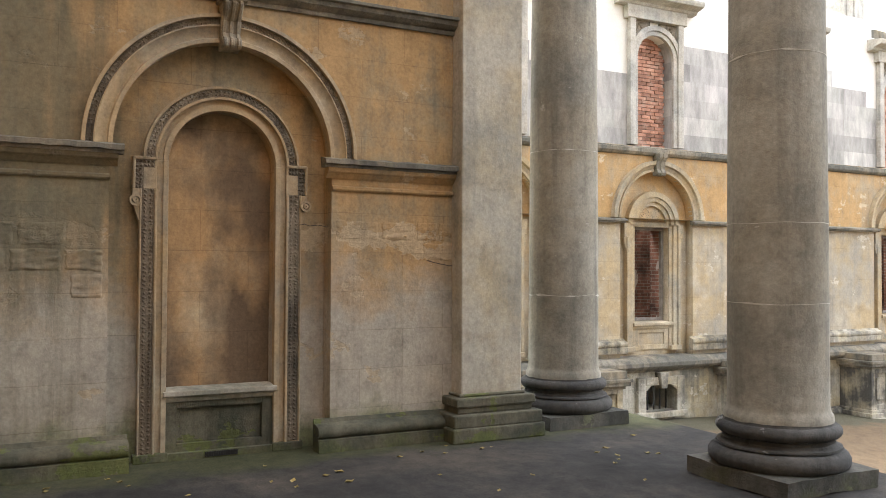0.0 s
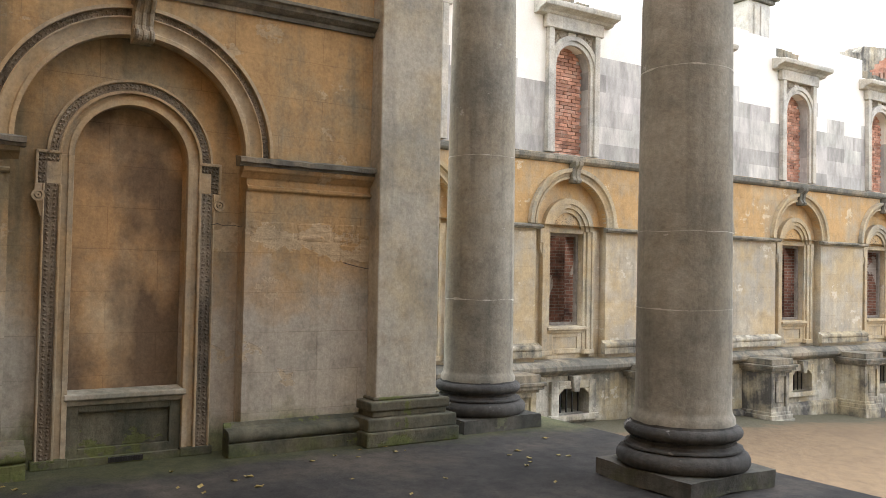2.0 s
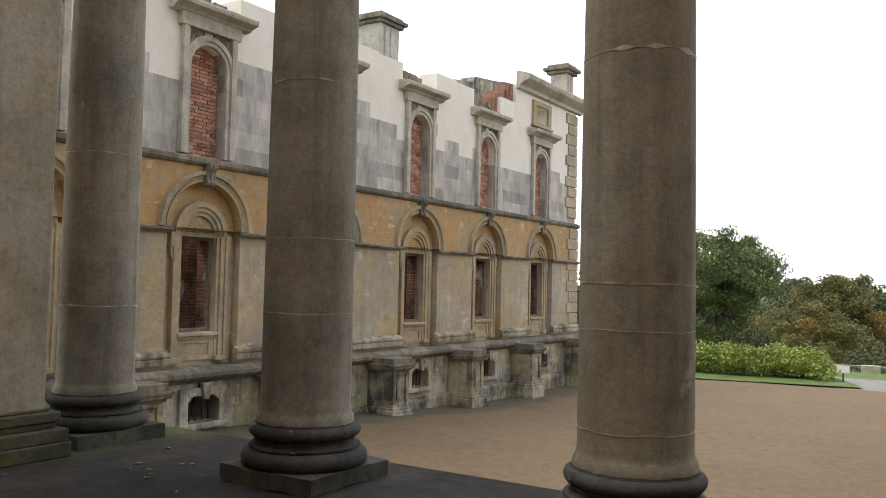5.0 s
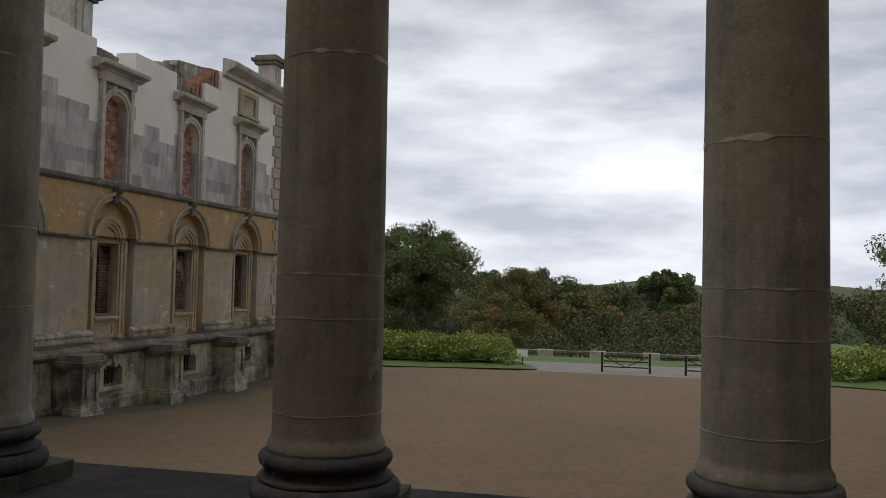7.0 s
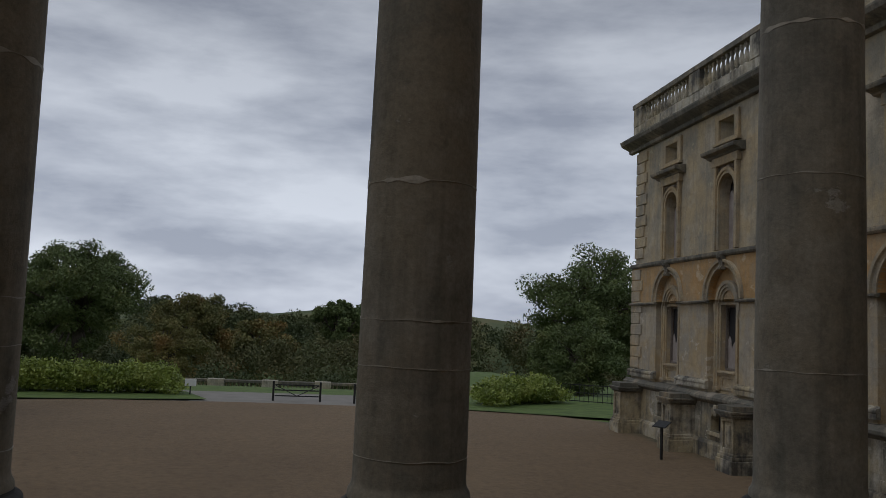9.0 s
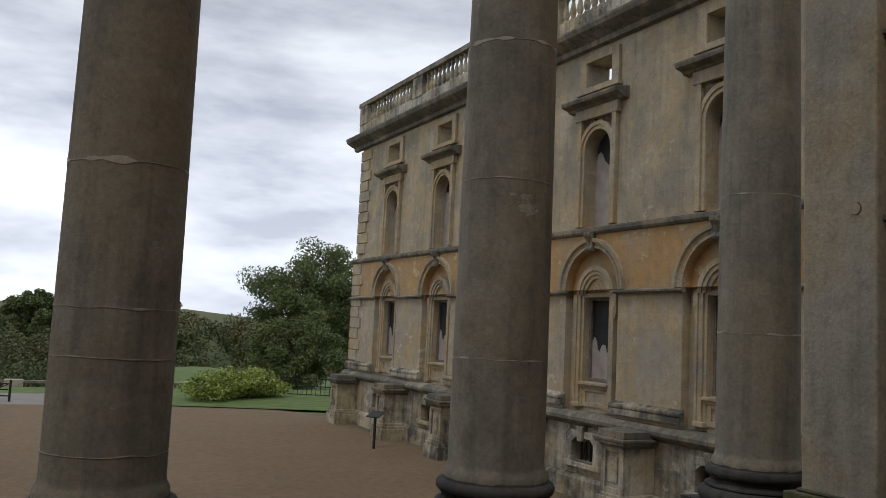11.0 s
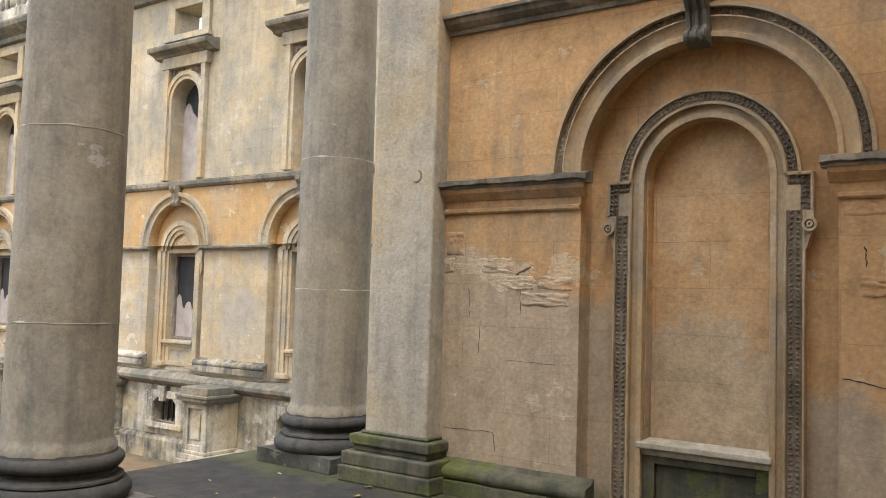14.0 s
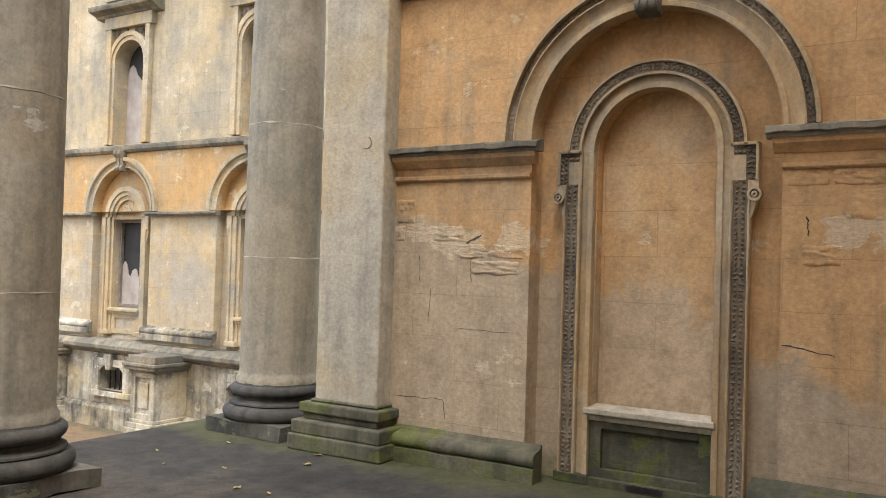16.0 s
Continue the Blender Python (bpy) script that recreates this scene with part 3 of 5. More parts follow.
def column(x):
    c = thing("column", "tall smooth grey stone column with a moulded dark base", "column", "columns of the portico", m=pose(x, COL_Y, 0))
    b = bmesh.new()
    prof = [(COL_R + 0.03, 0.485), (COL_R + 0.028, 0.53), (COL_R + 0.008, 0.56), (COL_R, 0.6)]
    prof += [(COL_R - 0.065 * ((z - 0.6) / 7.0) ** 1.6, z) for z in [0.6 + (COL_TOP - 0.6) * i / 14 for i in range(1, 15)]]
    lathe(b, prof, 64)
    part("shaft", b, M_column, c, smooth=True)
    b = bmesh.new()
    prof = [(0.45, 0.13)] + curve_prof(0.45, 0.205, 0.075, -90, 90) + [(0.468, 0.29), (0.465, 0.305), (0.43, 0.315), (0.415, 0.335), (0.42, 0.36), (0.435, 0.368)] + curve_prof(0.415, 0.42, 0.05, -80, 90) + [(0.41, 0.478), (0.408, 0.49)]
    lathe(b, prof, 64)
    rough_up(b, 0.006, 7, x)
    part("base", b, M_colbase, c, "dark weathered moulded column base", smooth=True)
    for zj, chip in JOINTS[round(x)]:
        b = bmesh.new()
        rr = COL_R - 0.065 * (max(0, zj - 0.6) / 7.0) ** 1.6
        n = 72
        ring = []
        for i in range(n):
            a = 2 * math.pi * i / n
            wv = 0.012 * noise.noise(Vector((math.cos(a) * 2, math.sin(a) * 2, zj * 7 + x)))
            hh = 0.0018 + chip * max(0.0, noise.noise(Vector((math.cos(a) * 3, math.sin(a) * 3, zj * 3 + x * 2 + 5))))
            ca, sa = math.cos(a), math.sin(a)
            ring.append([b.verts.new(((rr + o) * ca, (rr + o) * sa, zj + wv + h)) for o, h in ((-0.02, -hh), (0.0025, -hh), (0.0025, hh), (-0.02, hh))])
        for i in range(n):
            for k in range(4):
                b.faces.new((ring[i][k], ring[(i + 1) % n][k], ring[(i + 1) % n][(k + 1) % 4], ring[i][(k + 1) % 4]))
        part("mortar_joint", b, M_joint, c, "pale chipped drum joint", smooth=True)
    b = bmesh.new()
    box(b, -0.49, 0.49, -0.49, 0.49, 0.0, 0.142)
    rough_up(b, 0.03, 3.1, x * 3 + 1, sub=5)
    for v in b.verts:
        v.co.z = max(0.0, min(v.co.z, 0.145))
    part("plinth", b, M_plinth, c, "broken mossy square plinth", smooth=False)
    return c


for cx in COL_X:
    column(cx)


# ---- portico side walls ----
PORTICO_X, NICHE_Y, BAY = {-1: 7.115, 1: 7.165}, {-1: 3.08, 1: 3.01}, 0.95
WALL_END, PIL0, PIL1 = 6.0, 5.28, 5.965
# WALL_TOP lies out of view, set high to dim the portico inside
Z_IMP, Z_UP, WALL_TOP = 2.62, 3.97, 11.2

BED = [(0, 2.46), (0.012, 2.46), (0.04, 2.49), (0.075, 2.52), (0.09, 2.56), (0, 2.57)]
IMPOST = [(0, 2.555), (0.1, 2.555), (0.1, 2.58), (0.135, 2.585), (0.135, 2.625), (0.05, 2.645), (0, 2.65)]
UPPER = [(0, 3.93), (0.03, 3.93), (0.035, 3.97), (0.06, 3.98), (0.1, 4.01), (0.11, 4.05), (0.14, 4.055), (0.14, 4.085), (0, 4.12)]
NECK = [(0, 2.35), (0.02, 2.35), (0.032, 2.365), (0.032, 2.385), (0, 2.4)]
FOOT = [(0, 0), (0.17, 0), (0.17, 0.115), (0.15, 0.12)] + [(0.12 + 0.055 * math.cos(radians(a)), 0.175 + 0.055 * math.sin(radians(a))) for a in range(-80, 91, 20)] + [(0.07, 0.24), (0.04, 0.245), (0.01, 0.28), (0, 0.28)]


def lumps(bm, spots, size, seed):
    """Small carved leaves: flattened four-sided buds, alternately turned."""
    rnd = random.Random(seed)
    for i, (x, y, z, ang) in enumerate(spots):
        w, h = size * rnd.uniform(0.7, 1.05), size * rnd.uniform(0.45, 0.75)
        a = ang + (0.9 if i % 2 else -0.9) + rnd.uniform(-0.6, 0.6)
        x, z = x + rnd.uniform(-0.15, 0.15) * size, z + rnd.uniform(-0.2, 0.2) * size
        ux, uz = math.cos(a), math.sin(a)
        p = [(x + ux * w, y, z + uz * w), (x - uz * h, y, z + ux * h), (x - ux * w, y, z - uz * w), (x + uz * h, y, z - ux * h)]
        v = [bm.verts.new(q) for q in p]
        t = bm.verts.new((x + ux * w * 0.2, y - size * 0.55, z + uz * w * 0.2))
        for k in range(4):
            bm.faces.new((v[k], v[(k + 1) % 4], t))


def carving_arch(r0, r1, cz, y, step, seed):
    bm = bmesh.new()
    n = int(math.pi * (r0 + r1) / 2 / step)
    spots = []
    for i in range(n):
        a = math.pi * (i + 0.5) / n
        for r in (r0 + (r1 - r0) * 0.3, r0 + (r1 - r0) * 0.72):
            spots.append((r * math.cos(a), y, cz + r * math.sin(a), a))
    lumps(bm, spots, (r1 - r0) * 0.34, seed)
    arch_band(bm, [(r0, -y + 0.001), (r1, -y + 0.001), (r1, -y - 0.01), (r0, -y - 0.01)], 0, cz, n=48)
    return bm


def niche(blind):
    """The blind arched window: frame, carved bands, sill, panel and the great arch round it."""
    w = thing("niche", "blind arched window niche with carved stone frame, ochre stained", "niche", "niches of the portico")
    b = bmesh.new()
    box(b, -0.6, 0.6, 0.12, 0.2, 0.0, 3.2)
    part("blind_panel", b, blind, w, "blotched brown and ochre infill of the niche")
    for sx in (-1, 1):
        jamb = None
        for k, (xa, xb, ya, yb, za, zb) in enumerate(((0.465, 0.56, -0.05, 0.0, 0.06, 2.55), (0.465, 0.51, -0.07, -0.05, 0.06, 2.55), (0.56, 0.70, -0.075, 0.0, 0.06, 2.3), (0.56, 0.755, -0.075, 0.0, 2.3, 2.57),
                                                       (0.685, 0.70, -0.095, -0.075, 0.06, 2.3), (0.56, 0.58, -0.095, -0.075, 0.06, 2.3), (0.735, 0.755, -0.095, -0.075, 2.3, 2.57), (0.56, 0.755, -0.095, -0.075, 2.545, 2.57))):
            b = bmesh.new()
            box(b, *((xa, xb) if sx > 0 else (-xb, -xa)), ya, yb, za, zb)
            o = part("jamb" if k == 0 else "fillet" if k in (1, 4, 5, 6, 7) else "carved_strip", b, M_frame, jamb or w, bevel=0.005)
            jamb = jamb or o
        b = bmesh.new()
        sp = []
        for i in range(62):
            for dx in (0.608, 0.655):
                sp.append((sx * dx, -0.076, 0.09 + i * 0.036, 1.57))
        for i in range(7):
            for dx in (0.69, 0.722):
                sp.append((sx * dx, -0.076, 2.315 + i * 0.036, 1.57))
        for i in range(5):
            for dz in (2.5, 2.53):
                sp.append((sx * (0.595 + i * 0.03), -0.076, dz, 0.0))
        lumps(b, sp, 0.026, 5 + sx)
        box(b, *((0.582, 0.683) if sx > 0 else (-0.683, -0.582)), -0.077, -0.07, 0.08, 2.3)
        box(b, *((0.668, 0.733) if sx > 0 else (-0.733, -0.668)), -0.077, -0.07, 2.3, 2.545)
        box(b, *((0.582, 0.668) if sx > 0 else (-0.668, -0.582)), -0.077, -0.07, 2.48, 2.545)
        part("carving", b, M_carve, jamb, "worn dark leaf carving")
        b = bmesh.new()
        prism(b, [(sx * 0.69, 2.3), (sx * 0.755, 2.3), (sx * 0.76, 2.2), (sx * 0.735, 2.12), (sx * 0.71, 2.04), (sx * 0.69, 2.02)], -0.085, 0.0)
        for r0, r1 in ((0.008, 0.022), (0.032, 0.05)):
            arch_band(b, [(r0, 0.125), (r1, 0.125), (r1, 0.08), (r0, 0.08)], sx * 0.735, 2.2, 0, 6.28, 18)
        part("bracket", b, M_frame, jamb, "small scrolled ear bracket")
        b = bmesh.new()
        box(b, *((0.45, 0.73) if sx > 0 else (-0.73, -0.45)), -0.1, 0.0, 0.0, 0.075)
        part("foot_block", b, M_base, jamb, bevel=0.008)
    b = bmesh.new()
    arch_band(b, [(0.465, 0), (0.465, 0.07), (0.51, 0.07), (0.51, 0.05), (0.56, 0.05), (0.56, 0.095), (0.58, 0.095), (0.58, 0.075), (0.655, 0.075), (0.655, 0.095), (0.675, 0.095), (0.675, 0)], 0, 2.55)
    head = part("arch_head", b, M_frame, w, smooth=True)
    part("carving", carving_arch(0.585, 0.65, 2.55, -0.076, 0.036, 3), M_carve, head, "worn dark leaf carving")
    b = bmesh.new()
    mould(b, [(-0.1, 0.49), (0.05, 0.49), (0.06, 0.53), (0.1, 0.545), (0.1, 0.585), (-0.1, 0.605)], -0.49, 0.49)
    part("sill", b, M_sill, w, "pale worn stone sill", bevel=0.006)
    b = bmesh.new()
    arch_wall(b, -0.465, 0.465, 0.05, 0.49, 0, 0.37, 0.13, 0.43, -0.03, 0.1, flat=True)
    box(b, -0.37, 0.37, 0.01, 0.1, 0.13, 0.43)
    weld(b)
    part("apron_panel", b, M_base, w, "green stained sunk panel under the sill", bevel=0.006)
    b = bmesh.new()
    box(b, -0.5, 0.5, -0.09, 0.0, 0.0, 0.06)
    part("kerb", b, M_base, w)
    b = bmesh.new()
    box(b, -0.14, 0.14, -0.1, -0.089, 0.012, 0.055)
    for i in range(13):
        box(b, -0.13 + i * 0.0205, -0.12 + i * 0.0205, -0.104, -0.098, 0.014, 0.053)
    part("vent_grille", b, M_iron, w, "small rusty iron vent grille")
    # great arch
    b = bmesh.new()
    arch_band(b, [(0.93, 0.1), (0.93, 0.225), (0.965, 0.225), (0.975, 0.205), (1.0, 0.2), (1.06, 0.23), (1.07, 0.25), (1.08, 0.25), (1.08, 0.22), (1.14, 0.22), (1.14, 0.27), (1.17, 0.27), (1.17, 0.19)], 0, 2.645, n=56)
    great = part("great_arch", b, M_frame, w, "moulded round arch with a carved edge", smooth=True)
    part("carving", carving_arch(1.08, 1.14, 2.645, -0.222, 0.04, 8), M_carve, great, "worn dark leaf carving")
    # keystone: scrolled console
    b = bmesh.new()
    prof = [(0.18, 3.5)] + [(0.29 + 0.05 * math.cos(radians(a)), 3.56 + 0.05 * math.sin(radians(a))) for a in range(-110, 91, 25)] + [(0.27, 3.65), (0.29, 3.75), (0.36, 3.83), (0.39, 3.88), (0.38, 3.93), (0.18, 3.93)]
    mould(b, prof, -0.085, 0.085)
    for dx in (-0.06, 0.0, 0.06):
        mould(b, [(d + 0.02, z) for d, z in prof], dx - 0.017, dx + 0.017)
    mould(b, [(0.18, 3.9), (0.41, 3.9), (0.42, 3.94), (0.18, 3.94)], -0.115, 0.115)
    part("keystone", b, M_mould, great, "grey scrolled keystone", bevel=0.008)
    return w


def portico_wall(s):
    base = facing(s, PORTICO_X[s], 0) @ Matrix.Diagonal((1, 1, 1.02 if s > 0 else 1.0, 1))
    NICHE = NICHE_Y[s]
    flip = 1 if s < 0 else -1

    M_wall = M_wall_w if s < 0 else M_wall_e

    def X(y):
        return flip * y

    def span(a, b):
        return tuple(sorted((X(a), X(b))))
    root = thing("wall_west" if s < 0 else "wall_east", "ochre and grey weathered ashlar side wall of the portico", "wall", kind="structure", m=base)
    b = bmesh.new()
    c = X(NICHE)
    lo, hi = span(-0.6, WALL_END)
    # back layer, then the front layer with the great arched recess
    arch_wall(b, lo, hi, -0.2, WALL_TOP, c, 0.465, 0.05, 2.55, 0.0, 0.14, 32)
    box(b, lo, hi, 0.14, 0.75, -0.2, WALL_TOP)
    arch_wall(b, lo, hi, -0.2, WALL_TOP, c, BAY, -0.2, 2.645, -0.2, 0.0, 40)
    weld(b)
    part("masonry", b, M_wall, root)
    for a, e in ((-0.6, NICHE - BAY), (NICHE + BAY, PIL0)):
        x0, x1 = span(a, e)
        b = bmesh.new()
        inner, ends = 0.1, (X(NICHE + BAY), X(NICHE - BAY))
        mould(b, [(d + 0.2, z) for d, z in IMPOST], x0 - (inner if (x0 == X(NICHE + BAY) or x0 == X(NICHE - BAY)) else 0), x1 + (inner if (x1 == X(NICHE + BAY) or x1 == X(NICHE - BAY)) else 0))
        bmesh.ops.subdivide_edges(b, edges=[q for q in b.edges if abs(q.verts[0].co.x - q.verts[1].co.x) > 0.5], cuts=40)
        for v in b.verts:
            v.co += noise.noise_vector(v.co * 9) * (0.012 if v.co.z > 2.57 else 0.003)
        part("impost", b, M_mould, root, "dark weathered impost moulding")
        b = bmesh.new()
        mould(b, [(d + 0.2, z) for d, z in NECK], x0, x1)
        mould(b, [(d + 0.2, z) for d, z in BED], x0 - (0.06 if x0 in ends else 0), x1 + (0.06 if x1 in ends else 0))
        part("necking", b, M_wall, root)
        b = bmesh.new()
        mould(b, [(d + 0.2, z) for d, z in FOOT], x0 - (0.16 if (x0 == X(NICHE + BAY) or x0 == X(NICHE - BAY)) else 0), x1 + (0.16 if (x1 == X(NICHE + BAY) or x1 == X(NICHE - BAY)) else 0))
        bmesh.ops.subdivide_edges(b, edges=[e2 for e2 in b.edges if abs(e2.verts[0].co.x - e2.verts[1].co.x) > 0.5], cuts=24)
        rough_up(b, 0.008, 4, s * 3)
        part("foot_moulding", b, M_base, root, "green mossy base moulding", smooth=True)
    b = bmesh.new()
    mould(b, [(d + 0.2, z) for d, z in UPPER], *span(-0.6, PIL0))
    part("string_course", b, M_mould, root, "dark weathered string course", bevel=0.004)
    niche_pose = base @ pose(c, 0, 0) @ Matrix.Diagonal((1.02 if s > 0 else 1.0, 1, 1, 1))
    # end pilaster with its own base
    x0, x1 = span(PIL0, PIL1)
    b = bmesh.new()
    box(b, x0, x1, -0.4, -0.1, 0.3, WALL_TOP)
    bmesh.ops.subdivide_edges(b, edges=[e for e in b.edges if abs(e.verts[0].co.z - e.verts[1].co.z) > 1], cuts=40)
    rough_up(b, 0.004, 5, 2)
    pil = part("pilaster", b, M_pil, root, "tall flat grey stone pilaster at the wall end", bevel=0.015)
    b = bmesh.new()
    for z0, z1, out in ((0.0, 0.14, 0.17), (0.14, 0.26, 0.15), (0.26, 0.32, 0.075), (0.32, 0.41, 0.1), (0.41, 0.44, 0.03)):
        box(b, x0 - out, x1 + out, -0.4 - out, -0.05, z0, z1)
    rough_up(b, 0.004, 5, s)
    part("pilaster_base", b, M_base, pil, "mossy moulded pilaster base", bevel=0.035)
    return niche_pose


def worn_stones(s, y0, y1, zs, seed, keep):
    """Stone faces laid bare where the facing has come away: low, rough, uneven blocks."""
    rnd = random.Random(seed)
    root = [o for o in scene.objects if o.name == ("wall_west" if s < 0 else "wall_east")][0]
    flip = 1 if s < 0 else -1
    z = zs[0]
    while z < zs[1]:
        h = rnd.uniform(0.13, 0.24)
        y = y0 + rnd.uniform(0.0, 0.08)
        while y < y1 - 0.12:
            w = min(rnd.uniform(0.18, 0.5), y1 - y)
            if rnd.random() < keep(y + w / 2, z + h / 2):
                b = bmesh.new()
                nx, nz = 22, 12
                g = [[None] * (nz + 1) for _ in range(nx + 1)]
                deep = rnd.uniform(0.6, 1.3)
                for i in range(nx + 1):
                    for k in range(nz + 1):
                        yy, zz = y + 0.006 + (w - 0.012) * i / nx, z + 0.004 + (h - 0.008) * k / nz
                        rim = min(i, nx - i, k * 1.5, (nz - k) * 1.5)
                        q = Vector((yy * 6, zz * 26, seed))
                        ridge = abs(noise.noise(q)) + 0.5 * abs(noise.noise(q * 2.3)) + 0.35 * noise.noise(q * 5.1)
                        out = -0.006 if rim == 0 else (0.001 + 0.016 * deep * ridge) * min(1.0, 0.45 + rim * 0.2)
                        jy, jz = 0.014 * noise.noise(q * 1.7), 0.016 * noise.noise(q * 1.3 + Vector((9, 0, 0)))
                        g[i][k] = b.verts.new((flip * (yy + jy), -0.2 - out, zz + jz))
                for i in range(nx):
                    for k in range(nz):
                        b.faces.new((g[i][k], g[i + 1][k], g[i + 1][k + 1], g[i][k + 1]))
                bmesh.ops.recalc_face_normals(b, faces=b.faces[:])
                if b.faces[0].normal.y > 0:
                    bmesh.ops.reverse_faces(b, faces=b.faces[:])
                me = bpy.data.meshes.new("worn_stone")
                b.to_mesh(me)
                b.free()
                me.materials.append(M_wall_w if s < 0 else M_wall_e)
                for pl in me.polygons:
                    pl.use_smooth = True
                o = new("worn_stone", me)
                o.parent = root
            y += w
        z += h


poses = [portico_wall(s) for s in (LEFT, RIGHT)]
niche(M_blind).matrix_basis = poses[0]
niche(M_blind_e).matrix_basis = poses[1]

b = bmesh.new()
arch_band(b, [(0.046, 0.4), (0.056, 0.4), (0.056, 0.405), (0.046, 0.405)], 0, 0, -2.2, 1.2, 16)
hook = part("iron_ring_trace", b, M_mould, [o for o in scene.objects if o.name == "wall_east"][0], "faint curved mark on the pilaster")
hook.location = (-5.47, 0, 2.68)
worn_stones(LEFT, 4.0, 5.3, (1.55, 2.3), 4, lambda y, z: 0.97 if abs(z - 1.98) < 0.15 else 0.3 if 1.7 < z < 1.9 and y > 4.6 else 0.0)
worn_stones(LEFT, 0.9, 2.1, (1.0, 2.1), 6, lambda y, z: 0.75 if 1.38 < z < 1.95 else 0.15 if z > 1.2 else 0.0)
worn_stones(RIGHT, 4.0, 5.3, (0.9, 2.2), 9, lambda y, z: 0.95 if abs(z - 1.83 - 0.3 * (y - 4.6)) < 0.13 else 0.04)
worn_stones(RIGHT, 0.6, 2.1, (1.0, 2.3), 14, lambda y, z: 0.6 if z > 2.0 else 0.05)



def crack(s, out, a, c, w, seed):
    """A dark open joint or crack in the wall face from a to c, given as (y, z)."""
    flip = 1 if s < 0 else -1
    n = 12
    a, c = Vector(a), Vector(c)
    d = (c - a).normalized()
    u = Vector((-d.y, d.x))
    b = bmesh.new()
    rows = []
    for i in range(n + 1):
        k = i / n
        q = a.lerp(c, k) + u * 0.012 * noise.noise(Vector((k * 6, seed, 0)))
        h = w * (0.35 + 0.9 * abs(noise.noise(Vector((k * 9, seed + 4, 1))))) * (0.3 if i in (0, n) else 1)
        rows.append([b.verts.new((flip * (q + u * e).x, -out - o, (q + u * e).y)) for e, o in ((-h, -0.004), (-h * 0.9, 0.002), (h * 0.9, 0.002), (h, -0.004))])
    for r0, r1 in zip(rows, rows[1:]):
        for k in range(3):
            b.faces.new((r0[k], r0[k + 1], r1[k + 1], r1[k]))
    part("crack", b, M_dark, [o for o in scene.objects if o.name == ("wall_west" if s < 0 else "wall_east")][0])


for k, (s, a, c, w) in enumerate((
        (RIGHT, (1.9, 2.04), (1.89, 1.9), 0.008), (RIGHT, (2.05, 1.18), (1.71, 1.12), 0.007), (RIGHT, (4.55, 1.83), (4.4, 1.9), 0.014), (RIGHT, (5.01, 1.73), (5.0, 1.47), 0.005),
        (RIGHT, (4.89, 1.45), (4.9, 1.17), 0.005), (RIGHT, (4.5, 1.74), (4.49, 1.49), 0.004), (RIGHT, (4.62, 1.13), (4.09, 1.12), 0.003), (RIGHT, (4.73, 0.54), (4.71, 0.37), 0.005),
        (RIGHT, (5.24, 0.52), (4.73, 0.53), 0.004), (RIGHT, (4.64, 1.77), (4.06, 1.76), 0.004), (LEFT, (3.7, 2.03), (4.0, 2.02), 0.006), (LEFT, (5.0, 1.72), (5.3, 1.66), 0.007))):
    crack(s, 0.2, a, c, w, k * 1.7)

# house wall behind, unseen and raised to shade the portico, and beam over the columns; the portico has lost its roof
bm = bmesh.new()
box(bm, -7.7, 7.7, -1.3, -0.6, -0.2, 14.0)
tagged(new("wall_south", mesh_of("wall_south", bm, M_wall_e)), "plain ochre house wall behind the portico, out of view, raised for shade", "wall", kind="structure")
bm = bmesh.new()
box(bm, -7.8, 7.8, 6.4, 7.4, COL_TOP, WALL_TOP)
tagged(new("beam", mesh_of("beam", bm, M_pil)), "plain stone beam resting on the columns", "beam", kind="structure")

# ---- wings ----
WING_X, FIRST_BAY, BAY_STEP, WING_END = {-1: 12.86, 1: 12.76}, {-1: 9.19, 1: 8.68}, {-1: 3.823, 1: 3.855}, {-1: 31.42, 1: 31.1}
Z_STR, Z_CORN = 3.97, 8.5


def brick_fill(parent, half, z0, zs, y, seed):
    """Bricks laid in the opening, each a piece of its own."""
    rnd = random.Random(seed)
    b = bmesh.new()
    box(b, -half - 0.05, half + 0.05, y + 0.02, y + 0.15, z0, zs + half)
    back = part("brick_infill", b, M_mortar, parent, "red brick infill with pale mortar")
    meshes = {}
    for wdt in (0.215, 0.1):
        q = bmesh.new()
        box(q, -wdt / 2, wdt / 2, -0.012, 0.05, -0.032, 0.032)
        meshes[wdt] = mesh_of("brick", q, M_brick)
    row, z = 0, z0 + 0.04
    while z < zs + half - 0.03:
        lim = half if z < zs else math.sqrt(max(0.0, half * half - (z - zs) ** 2))
        x = -half + (0.0 if row % 2 else -0.11)
        while x < half:
            mid = x + 0.1125
            if abs(mid) < lim - 0.02:
                o = new("brick", meshes[0.215])
                o.parent = back
                o.location = (mid, y + rnd.uniform(-0.006, 0.012), z)
            x += 0.226
        z += 0.0755
        row += 1


def carve_panel(bm, r, cz, y, seed):
    rnd = random.Random(seed)
    sp = []
    for i in range(90):
        a, q = rnd.uniform(0.1, math.pi - 0.1), r * math.sqrt(rnd.random()) * 0.95
        sp.append((q * math.cos(a), y, cz + 0.02 + q * math.sin(a) * 0.95, a * 3))
    lumps(bm, sp, 0.05, seed)


